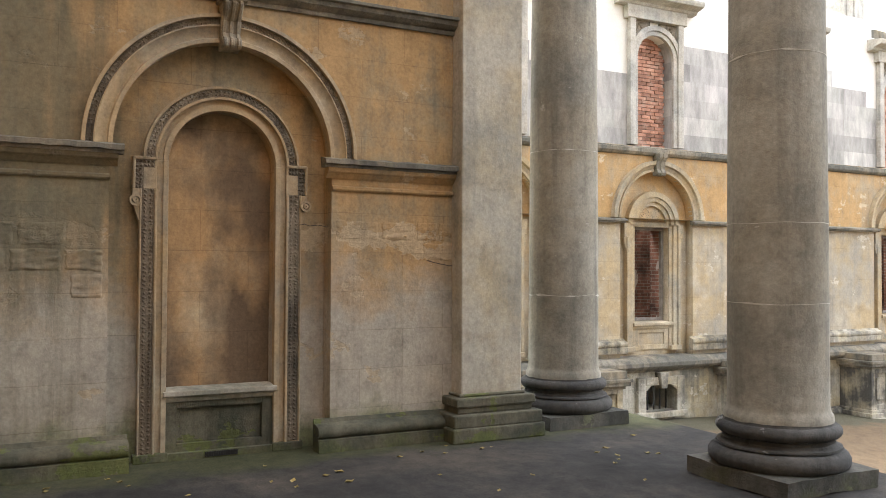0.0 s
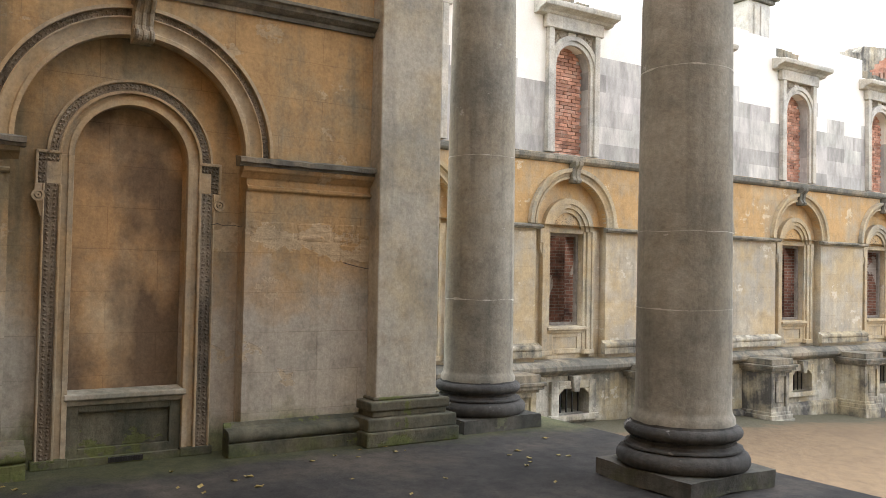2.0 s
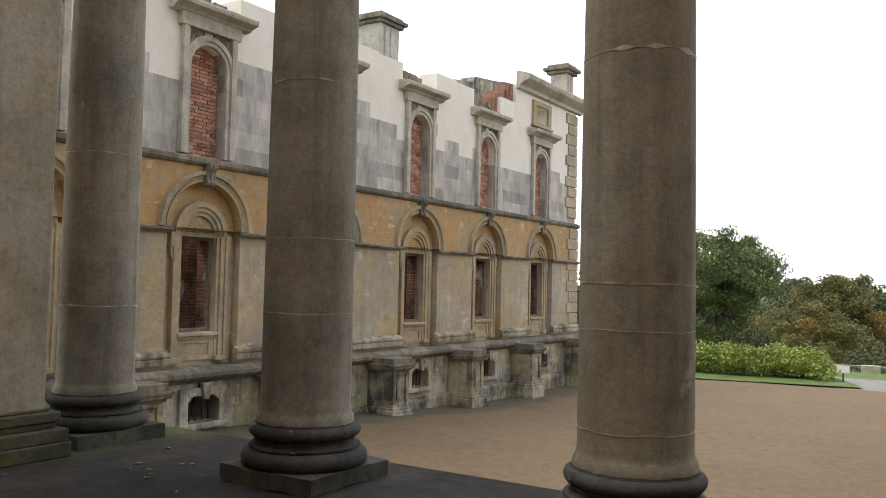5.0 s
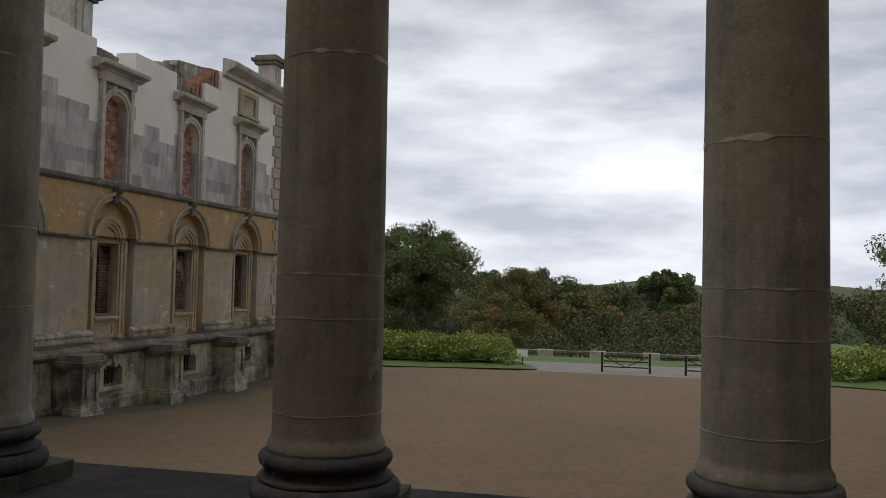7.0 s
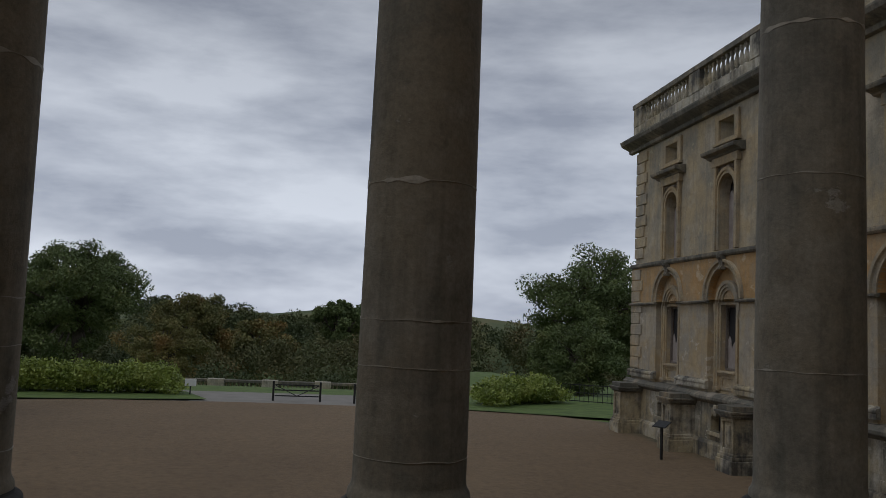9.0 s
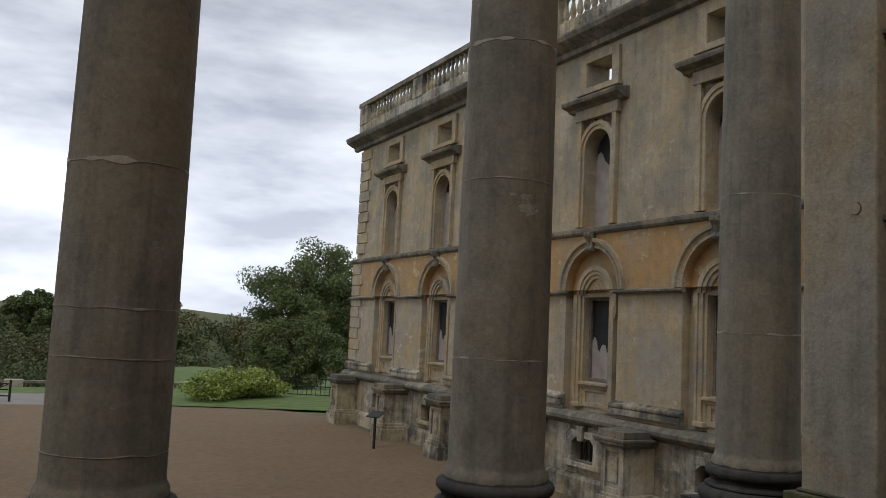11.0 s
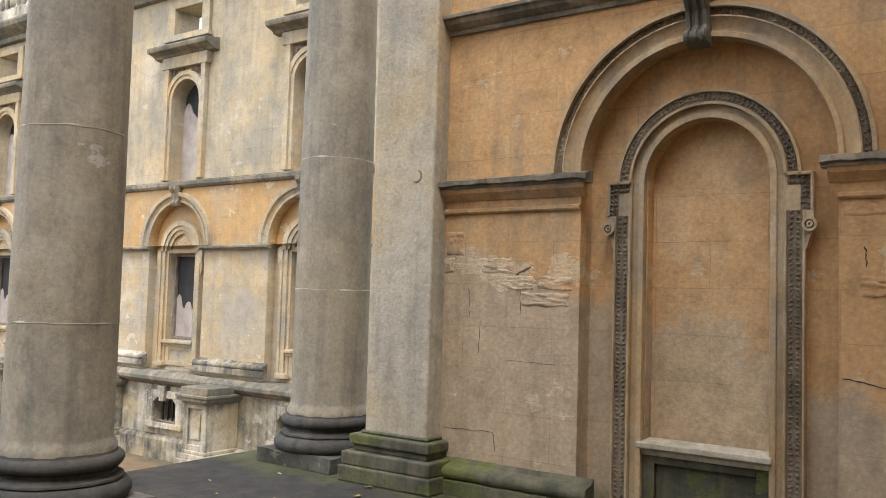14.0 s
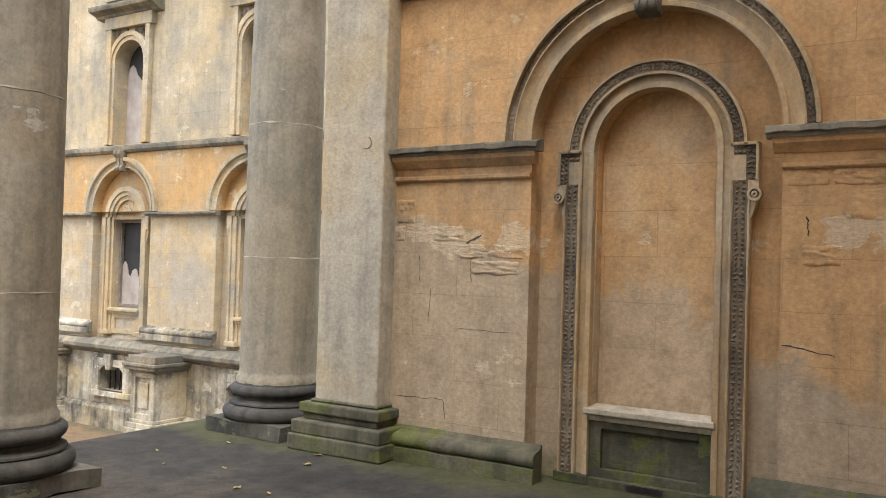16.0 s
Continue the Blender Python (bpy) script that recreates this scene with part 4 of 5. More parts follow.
def lower_window(s, group):
    w = thing("arched_window", "round-arched ground floor window with moulded stone frame", "window", group)
    for sx in (-1, 1):
        b = bmesh.new()
        r = lambda a, c: (a, c) if sx > 0 else (-c, -a)
        box(b, *r(0.45, 0.53), -0.05, 0.0, 0.06, 2.55)
        box(b, *r(0.53, 0.64), -0.09, 0.0, 0.06, 2.55)
        box(b, *r(0.64, 0.70), -0.12, 0.0, 0.06, 2.3)
        box(b, *r(0.64, 0.77), -0.12, 0.0, 2.28, 2.57)
        prism(b, [(sx * 0.68, 2.28), (sx * 0.77, 2.28), (sx * 0.76, 2.15), (sx * 0.7, 2.0)], -0.1, 0.0)
        box(b, *r(0.43, 0.72), -0.14, 0.0, 0.0, 0.1)
        part("jamb", b, M_wing_frame, w, bevel=0.01)
    b = bmesh.new()
    arch_band(b, [(0.38, 0), (0.38, 0.05), (0.47, 0.05), (0.47, 0.09), (0.56, 0.09), (0.56, 0.12), (0.67, 0.12), (0.67, 0)], 0, 2.55)
    part("arch_head", b, M_wing_frame, w, smooth=True)
    b = bmesh.new()
    prism(b, [(0.4 * math.cos(math.pi * i / 18), 2.6 + 0.4 * math.sin(math.pi * i / 18)) for i in range(19)], 0.02, 0.2)
    carve_panel(b, 0.33, 2.62, 0.02, 4)
    part("tympanum", b, M_carve, w, "carved half-round panel over the window")
    b = bmesh.new()
    box(b, -0.46, 0.46, -0.04, 0.2, 2.5, 2.6)
    part("transom", b, M_wing_frame, w, bevel=0.01)
    b = bmesh.new()
    mould(b, [(-0.3, 0.44), (0.06, 0.44), (0.08, 0.5), (0.12, 0.51), (0.12, 0.57), (-0.3, 0.6)], -0.52, 0.52)
    part("sill", b, M_wing_frame, w, "worn pale stone sill", bevel=0.01)
    b = bmesh.new()
    arch_wall(b, -0.45, 0.45, 0.02, 0.44, 0, 0.33, 0.12, 0.36, -0.03, 0.1, flat=True)
    box(b, -0.33, 0.33, 0.02, 0.1, 0.12, 0.36)
    part("apron_panel", b, M_wing_frame, w, bevel=0.008)
    b = bmesh.new()
    arch_band(b, [(0.95, 0.1), (0.95, 0.24), (1.0, 0.24), (1.0, 0.22), (1.07, 0.25), (1.09, 0.3), (1.17, 0.31), (1.17, 0.19)], 0, 2.66, n=40)
    part("great_arch", b, M_wing_frame, w, "moulded round arch", smooth=True)
    b = bmesh.new()
    prof = [(0.18, 3.52), (0.33, 3.52), (0.36, 3.58), (0.31, 3.66), (0.33, 3.8), (0.4, 3.88), (0.4, 3.96), (0.18, 3.96)]
    mould(b, prof, -0.11, 0.11)
    mould(b, [(d + 0.025, z) for d, z in prof], -0.03, 0.03)
    part("keystone", b, M_mould, w, "grey scrolled keystone", bevel=0.012)
    b = bmesh.new()
    for x0, x1, z0, z1 in ((-0.46, -0.39, 0.6, 2.5), (0.39, 0.46, 0.6, 2.5), (-0.39, 0.39, 2.44, 2.5), (-0.39, 0.39, 0.6, 0.66)):
        box(b, x0, x1, 0.12, 0.19, z0, z1)
    part("timber_frame", b, M_wood, w, "bare grey timber window frame")
    for x0, x1, z0, z1 in ((-0.452, -0.435, 0.6, 2.52), (0.435, 0.452, 0.6, 2.52), (-0.435, 0.435, 2.5, 2.525)):
        b = bmesh.new()
        box(b, x0, x1, 0.195, 0.52, z0, z1)
        part("reveal_lining", b, M_brick_dark, w, "sooty brick reveal")
    if s > 0:
        rnd = random.Random(12)
        b = bmesh.new()
        edge = [(-0.39 + 0.78 * i / 12, 1.5 + 0.1 * math.sin(i * 1.3) - 0.022 * i + rnd.uniform(-0.07, 0.07)) for i in range(13)]
        prism(b, [(-0.39, 0.66), (0.39, 0.66)] + edge[::-1], 0.18, 0.2)
        part("board", b, M_board, w, "pale weathered board with a torn upper edge")
        b = bmesh.new()
        box(b, -0.39, 0.39, 0.205, 0.22, 0.66, 2.44)
        part("felt", b, M_tar, w, "black felt behind the torn board")
    return w


def upper_window(s, group):
    zs, r, frm = 5.92, 0.47, M_wing_frame_w if s < 0 else M_wing_frame
    w = thing("upper_window", "tall round-headed upper window, " + ("bricked up in red brick" if s < 0 else "boarded behind its stone frame"), "window", group)
    for sx in (-1, 1):
        q = lambda a, c: (a, c) if sx > 0 else (-c, -a)
        b = bmesh.new()
        box(b, *q(0.47, 0.56), -0.17, -0.1, 4.13, zs)
        box(b, *q(0.56, 0.7), -0.22, -0.1, 4.13, 6.72)
        part("jamb", b, frm, w, bevel=0.01)
        b = bmesh.new()
        pts = [(sx * 0.56, 6.66), (sx * 0.12, 6.66)] + [(sx * 0.62 * math.sin(math.radians(a)), zs + 0.62 * math.cos(math.radians(a))) for a in range(12, 66, 6)]
        prism(b, pts, -0.13, -0.1)
        lumps(b, [(sx * (0.36 + 0.04 * i), -0.13, 6.52 + 0.03 * ((i * 7) % 4) - 0.03 * i, i) for i in range(5)], 0.06, 3)
        part("spandrel", b, M_carve, w, "dark carved spandrel")
    b = bmesh.new()
    arch_band(b, [(r, 0.1), (r, 0.17), (0.56, 0.17), (0.56, 0.2), (0.66, 0.2), (0.66, 0.1)], 0, zs)
    part("arch_head", b, frm, w, smooth=True)
    b = bmesh.new()
    box(b, -0.78, 0.78, -0.24, -0.1, 6.66, 6.95)
    part("frieze", b, frm, w, bevel=0.01)
    b = bmesh.new()
    mould(b, [(0.1, 6.9), (0.26, 6.92), (0.3, 6.97), (0.4, 7.0), (0.48, 7.02), (0.5, 7.08), (0.5, 7.13), (0.1, 7.19)], -1.02, 1.02)
    part("hood", b, M_wing_frame_w if s < 0 else M_mould, w, "projecting weathered hood moulding", bevel=0.012)
    if s < 0:
        brick_fill(w, r, 4.13, zs, 0.12, 6)
    else:
        b = bmesh.new()
        box(b, -0.5, 0.5, 0.22, 0.25, 4.13, 6.45)
        part("felt", b, M_tar, w, "black felt in the window head")
        rnd = random.Random(5)
        b = bmesh.new()
        edge = [(-0.47 + 0.94 * i / 12, 5.75 + 0.16 * math.sin(i * 0.9) + rnd.uniform(-0.07, 0.07)) for i in range(13)]
        prism(b, [(-0.47, 4.13), (0.47, 4.13)] + edge[::-1], 0.19, 0.21)
        part("board", b, M_board, w, "pale weathered board with a torn upper edge")
    return w


def attic_window(group):
    w = thing("attic_window", "small square attic window opening with stone frame", "window", group)
    b = bmesh.new()
    arch_wall(b, -0.72, 0.72, 7.28, 8.22, 0, 0.47, 7.45, 8.05, -0.19, -0.1, flat=True)
    box(b, -0.78, 0.78, -0.25, -0.1, 7.28, 7.36)
    part("frame", b, M_wing_frame, w, "moulded stone frame", bevel=0.012)
    return w


def basement_window(group):
    w = thing("basement_window", "low basement window with keyed stone surround", "window", group)
    b = bmesh.new()
    arch_wall(b, -0.6, 0.6, -1.3, -0.5, 0, 0.4, -1.18, -0.66, -0.34, -0.24, flat=True)
    prism(b, [(-0.4, -0.66), (-0.4, -0.78), (-0.26, -0.66)], -0.33, -0.24)
    prism(b, [(0.4, -0.66), (0.26, -0.66), (0.4, -0.78)], -0.33, -0.24)
    part("surround", b, M_basement, w, bevel=0.015)
    b = bmesh.new()
    prism(b, [(-0.07, -0.72), (0.07, -0.72), (0.11, -0.4), (-0.11, -0.4)], -0.42, -0.24)
    part("keystone", b, M_ped, w, bevel=0.015)
    b = bmesh.new()
    box(b, -0.64, 0.64, -0.38, -0.2, -1.3, -1.18)
    part("sill", b, M_basement, w, bevel=0.01)
    for i in range(5):
        b = bmesh.new()
        box(b, -0.32 + i * 0.16 - 0.012, -0.32 + i * 0.16 + 0.012, -0.1, -0.076, -1.18, -0.66)
        part("bar", b, M_iron, w)
    return w


def pedestal(group):
    """Buttress-like pedestal with a cap, sunk front panel and plinth."""
    w = thing("pedestal", "stone pedestal with moulded cap and sunk panel, blackened on top", "pedestal", group)
    b = bmesh.new()
    box(b, -0.34, 0.34, -1.0, -0.2, -1.5, -0.5)
    arch_wall(b, -0.34, 0.34, -1.45, -0.52, 0, 0.21, -1.34, -0.64, -1.05, -1.0, flat=True)
    box(b, -0.14, 0.14, -1.03, -1.0, -1.24, -0.74)
    part("die", b, M_ped, w, bevel=0.012)
    b = bmesh.new()
    for z0, z1, o in ((-0.55, -0.49, 0.03), (-0.49, -0.42, 0.1), (-0.42, -0.36, 0.13), (-0.36, -0.22, 0.05)):
        box(b, -0.35 - o, 0.35 + o, -1.05 - o, -0.2, z0, z1)
    part("cap", b, M_mould, w, "black weathered moulded cap", bevel=0.012)
    b = bmesh.new()
    for z0, z1, o in ((-2.3, -1.62, 0.09), (-1.62, -1.52, 0.06), (-1.52, -1.45, 0.02)):
        box(b, -0.35 - o, 0.35 + o, -1.05 - o, -0.2, z0, z1)
    part("plinth", b, M_ped, w, bevel=0.015)
    return w


def left_top(y):
    """Top of the ruined left wall along y."""
    return 7.62 + (y - 17) * 0.02


def wing(s):
    base = facing(s, WING_X[s], 0)
    half = BAY_STEP[s] / 2
    BAYS = [FIRST_BAY[s] + BAY_STEP[s] * i for i in range(6)]
    LAST, CORNER = BAYS[-1], WING_END[s]
    flip = 1 if s < 0 else -1

    def X(y):
        return flip * y

    def span(a, b):
        return tuple(sorted((X(a), X(b))))
    root = thing("wing_west" if s < 0 else "wing_east", "long ruined country-house wing of ochre and " + ("pale new and grey old stone" if s < 0 else "buff stone with a balustrade"), "building", kind="structure", m=base)
    Y0 = 7.15
    lower, band, upper, basem = bmesh.new(), bmesh.new(), bmesh.new(), bmesh.new()
    for c in BAYS:
        x0, x1 = span(max(Y0, c - half), c + half if c < LAST else CORNER)
        # ground storey: back layer with the opening, front layer with the arched recess
        arch_wall(lower, x0, x1, -0.1, Z_IMP, X(c), 0.45, 0.5, 2.52, 0.0, 0.5, flat=True)
        arch_wall(lower, x0, x1, -0.1, Z_IMP + 0.04, X(c), 0.95, -0.1, 2.66, -0.2, 0.0, flat=True)
        box(band, x0, x1, 0.0, 0.5, Z_IMP, 4.1)
        arch_wall(band, x0, x1, Z_IMP + 0.04, 4.1, X(c), 0.95, Z_IMP + 0.04, 2.66, -0.2, 0.0, 32)
        # basement
        arch_wall(basem, x0, x1, -2.5, -0.1, X(c), 0.4, -1.18, -0.66, -0.25, 0.5, flat=True)
        # upper storey
        full = s > 0 or c == LAST
        top = Z_CORN if full else 7.3
        arch_wall(upper, x0, x1, 4.1, 6.9, X(c), 0.47, 4.13, 5.92, -0.1, 0.5, 24)
        if full:
            xa, xb = (x0, x1) if s > 0 else span(26.4, CORNER)
            if s < 0:
                box(upper, *span(c - half, 26.4), -0.1, 0.5, 6.9, 7.4)
            arch_wall(upper, xa, xb, 6.9, Z_CORN, X(c), 0.47, 7.45, 8.05, -0.1, 0.5, flat=True)
        else:
            box(upper, X(c) - 0.85, X(c) + 0.85, -0.1, 0.5, 6.9, 7.25)
            for a, e in ((max(Y0, c - half), c - 0.85), (c + 0.85, c + half)):
                if e > a:
                    box(upper, *span(a, e), -0.1, 0.5, 6.9, left_top((a + e) / 2) + (0.06 if e > c else 0))
    for q in (lower, band, upper, basem):
        weld(q)
    part("lower_wall", lower, M_wing, root)
    part("arcade_band", band, M_wing_band, root, "deep ochre stained arcade masonry")
    part("upper_wall", upper, M_ashlar if s < 0 else M_wing_up, root, "pale new ashlar over old grey stone" if s < 0 else "buff and grey stained upper wall")
    part("basement_wall", basem, M_basement, root, "damp stained basement wall")
    # mouldings
    edges = [Y0] + [v for c in BAYS for v in (c - 0.95, c + 0.95)] + [CORNER]
    for a, e in zip(edges[::2], edges[1::2]):
        if e - a < 0.1:
            continue
        b = bmesh.new()
        x0, x1 = span(a - 0.08, e + 0.08)
        mould(b, [(d + 0.2, z) for d, z in IMPOST], x0, x1)
        part("impost", b, M_mould, root, bevel=0.006)
        b = bmesh.new()
        mould(b, [(d * 0.7 + 0.2, z) for d, z in FOOT], *span(a - 0.1, e + 0.1))
        part("pier_foot", b, M_ped, root, "grey weathered pier base", smooth=True)
    b = bmesh.new()
    mould(b, [(d + 0.1, z) for d, z in UPPER], *span(Y0, CORNER + 0.15))
    mould(b, [(0.1, 3.9), (0.26, 3.93), (0.3, 3.98), (0.3, 4.05), (0.1, 4.1)], *span(Y0, CORNER + 0.1))
    part("string_course", b, M_mould, root, "dark weathered string course", bevel=0.006)
    b = bmesh.new()
    mould(b, [(0, -0.4), (0.27, -0.4), (0.3, -0.36), (0.4, -0.32), (0.44, -0.27), (0.44, -0.2), (0.3, -0.1), (0, -0.08)], *span(Y0, CORNER + 0.2))
    part("base_course", b, M_mould, root, "mossy projecting base course", bevel=0.01)
    b = bmesh.new()
    mould(b, [(0, -2.6), (0.36, -2.6), (0.36, -1.56), (0.33, -1.5), (0.25, -1.46), (0, -1.46)], *span(Y0, CORNER + 0.1))
    part("foot_course", b, M_ped, root, "damp dark plinth at the foot of the wing", bevel=0.012)
    # corner quoins
    for k in range(20):
        z0 = 0.3 + k * 0.4
        if z0 + 0.38 > 8.4 or (3.6 < z0 < 4.1):
            continue
        b = bmesh.new()
        box(b, *span(CORNER - (0.95 if k % 2 else 0.75), CORNER + 0.03), -0.25 if z0 < 3.8 else -0.16, 0.2, z0, z0 + 0.375)
        part("quoin", b, M_wing if z0 < 3.8 else M_wing_up, root, bevel=0.02)
    # cornice
    b = bmesh.new()
    CORN = [(0, 8.36), (0.14, 8.38), (0.16, 8.5), (0.3, 8.56), (0.42, 8.62), (0.48, 8.66), (0.52, 8.76), (0.52, 8.82), (0.1, 8.95), (0, 8.95)]
    mould(b, [(d + 0.1, z) for d, z in CORN], *span(Y0 if s > 0 else 26.4, CORNER + (0.6 if s > 0 else 0.3)))
    part("cornice", b, M_mould if s > 0 else M_wing_frame_w, root, "dark projecting cornice", bevel=0.012)
    # end and back walls; the interior behind the openings has its gloom painted near black
    b = bmesh.new()
    box(b, *span(CORNER - 0.5, CORNER), 0.5, 9.0, -2.5, Z_CORN if s > 0 else 7.6)
    box(b, *span(Y0, Y0 + 0.4), 0.5, 9.0, -2.5, Z_CORN if s > 0 else 7.3)
    part("end_wall", b, M_wing_up, root)
    b = bmesh.new()
    box(b, *span(Y0, CORNER), 2.4, 2.7, -2.5, 7.0 if s > 0 else 5.2)
    part("spine_wall", b, M_dark if s > 0 else M_brick_dark, root, "bare inner brick wall" if s < 0 else "inner wall coloured near black for the unlit room")
    b = bmesh.new()
    if s > 0:
        box(b, *span(Y0, CORNER), 0.5, 9.0, 3.7, 3.9)
    box(b, *span(Y0, CORNER), 0.5, 9.0, -0.3, -0.1)
    part("inner_floor", b, M_dark, root, "floor inside the ruin, coloured near black for the unlit room")
    grp = ("west" if s < 0 else "east") + " wing windows"
    lw, uw, bw, pd = lower_window(s, grp), upper_window(s, grp), basement_window(grp), pedestal(("west" if s < 0 else "east") + " wing pedestals")
    aw = attic_window(grp)
    for i, c in enumerate(BAYS):
        m = base @ pose(X(c), 0, 0)
        for t in (lw, uw, bw) + ((aw,) if (s > 0 or c == LAST) else ()):
            if t.get("used"):
                copy_thing(t, m)
            else:
                t.matrix_basis = m
                t["used"] = 1
        m = base @ pose(X(c + half if c < LAST else c + 2.3), 0, 0)
        if i == 0:
            pd.matrix_basis = m
        else:
            copy_thing(pd, m)
    return root, base, X, span


WW = wing(LEFT)
WE = wing(RIGHT)

# east wing: balustrade on the cornice
root, base, X, span = WE


def balustrade():
    bal = thing("balustrade", "grey stone balustrade with turned balusters along the roof edge", "balustrade", m=base)
    y0, y1 = 7.15, WING_END[1] + 0.05
    b = bmesh.new()
    box(b, *span(y0, y1), -0.3, 0.0, 8.9, 9.3)
    part("base_rail", b, M_ped, bal, bevel=0.012)
    b = bmesh.new()
    box(b, *span(y0, y1 + 0.08), -0.34, 0.02, 10.0, 10.18)
    part("top_rail", b, M_mould, bal, "dark weathered coping", bevel=0.02)
    dies = [y1 - 0.4] + [FIRST_BAY[1] + BAY_STEP[1] * (i + 0.5) for i in (4, 3, 2, 1, 0)]
    for d in dies:
        b = bmesh.new()
        box(b, *span(d - 0.38, d + 0.38), -0.32, 0.0, 9.3, 10.0)
        part("die", b, M_ped, bal, bevel=0.012)
    b = bmesh.new()
    lathe(b, [(0.08, 9.3), (0.08, 9.36), (0.05, 9.39), (0.085, 9.5), (0.09, 9.57), (0.06, 9.69), (0.04, 9.81), (0.05, 9.87), (0.075, 9.92), (0.075, 10.0)], 10)
    me = mesh_of("baluster", b, M_ped, True)
    for hi, lo in zip(dies, dies[1:] + [7.4]):
        n = int((hi - lo - 0.76) / 0.27)
        for i in range(n):
            o = new("baluster", me)
            o.parent = bal
            o.location = (X(hi - 0.38 - (hi - lo - 0.76) * (i + 0.5) / n), -0.16, 0)


balustrade()

# west wing: broken top with brick, chimney stacks and a loose pier
root, base, X, span = WW
b = bmesh.new()
rnd = random.Random(3)
for i in range(9):
    y = 26.4 - 0.24 * i
    box(b, *span(y - 0.3, y), 0.02, 0.42, 7.3, 8.5 - 0.14 * i + rnd.uniform(-0.05, 0.05))
part("broken_brick_core", b, M_brick, root, "broken red brick core of the wall")
b = bmesh.new()
for i in range(6):
    c = FIRST_BAY[-1] + BAY_STEP[-1] * i
    for k in range(5):
        y = c - 0.9 + 0.36 * k + rnd.uniform(-0.04, 0.04)
        box(b, *span(y, y + rnd.uniform(0.28, 0.37)), -0.06 + rnd.uniform(-0.05, 0.05), 0.45, 7.1, 7.3 + 0.05 * (4 - k) + rnd.uniform(-0.05, 0.08))
rough_up(b, 0.035, 3.0, 5, sub=2)
part("rough_wall_top", b, M_mould, root, "ragged dark wall top", bevel=0.02)


def chimney(y, out, z0, z1, w):
    c = thing("chimney", "square stone chimney stack with moulded cap", "chimney", m=base @ pose(X(y), out, 0))
    b = bmesh.new()
    box(b, -w, w, -w, w, z0, z1)
    part("chimney_shaft", b, M_wing_frame_w, c, bevel=0.02)
    for sx in (-0.55, 0.05):
        b = bmesh.new()
        box(b, w * sx, w * (sx + 0.4), -w - 0.05, w + 0.05, z0, z1 - 0.1)
        part("strip", b, M_wing_frame_w, c, bevel=0.02)
    b = bmesh.new()
    box(b, -w - 0.12, w + 0.12, -w - 0.12, w + 0.12, z1, z1 + 0.12)
    box(b, -w - 0.22, w + 0.22, -w - 0.22, w + 0.22, z1 + 0.12, z1 + 0.25)
    box(b, -w - 0.1, w + 0.1, -w - 0.1, w + 0.1, z1 + 0.25, z1 + 0.36)
    part("cap", b, M_mould, c, bevel=0.03)


chimney(24.2, 4.2, 4.0, 10.45, 0.55)
chimney(30.6, 0.15, 8.9, 9.75, 0.33)
b = bmesh.new()
prism(b, [(X(y), z) for y, z in ((25.0, 5.0), (25.0, 8.55), (26.2, 8.7), (26.4, 8.95), (28.6, 9.2), (31.1, 9.5), (31.1, 5.0))], 1.5, 2.1)
bmesh.ops.triangulate(b, faces=b.faces[:])
rough_up(b, 0.03, 2.0, 8, sub=2)
part("inner_wall_top", b, M_ped, root, "dark rough inner wall standing above the roof line")

# ---- trees, hedges and the park ----
def leaf_mesh_of(name, clouds, seed, material):
    """One mesh of small pointed leaves: clouds are (centre, radii, count, size, shell)."""
    gen = np.random.default_rng(seed)
    quads = []
    for centre, radii, count, size, shell in clouds:
        d = gen.normal(size=(count, 3))
        d /= np.linalg.norm(d, axis=1)[:, None]
        p = np.array(centre) + d * np.array(radii) * (shell + (1 - shell) * gen.random((count, 1)))
        a = gen.normal(size=(count, 3))
        a /= np.linalg.norm(a, axis=1)[:, None]
        e = np.cross(a, gen.normal(size=(count, 3)))
        e /= np.linalg.norm(e, axis=1)[:, None]
        k = size * gen.uniform(0.6, 1.3, (count, 1))
        quads.append(np.stack([p + a * k, p + e * k * 0.6, p - a * k, p - e * k * 0.6], 1))
    co = np.concatenate(quads).reshape(-1, 3)
    me = bpy.data.meshes.new(name)
    me.vertices.add(len(co))
    me.vertices.foreach_set("co", co.astype(np.float32).ravel())
    me.loops.add(len(co))
    me.loops.foreach_set("vertex_index", np.arange(len(co), dtype=np.int32))
    me.polygons.add(len(co) // 4)
    me.polygons.foreach_set("loop_start", np.arange(0, len(co), 4, dtype=np.int32))
    me.update(calc_edges=True)
    me.materials.append(material)
    return me


def limb(bm, a, b, r0, r1, n=7):
    a, b = Vector(a), Vector(b)
    d = (b - a).normalized()
    u = d.orthogonal().normalized()
    w = d.cross(u)
    ra = [bm.verts.new(a + (u * math.cos(6.2832 * i / n) + w * math.sin(6.2832 * i / n)) * r0) for i in range(n)]
    rb = [bm.verts.new(b + (u * math.cos(6.2832 * i / n) + w * math.sin(6.2832 * i / n)) * r1) for i in range(n)]
    for i in range(n):
        bm.faces.new((ra[i], ra[(i + 1) % n], rb[(i + 1) % n], rb[i]))


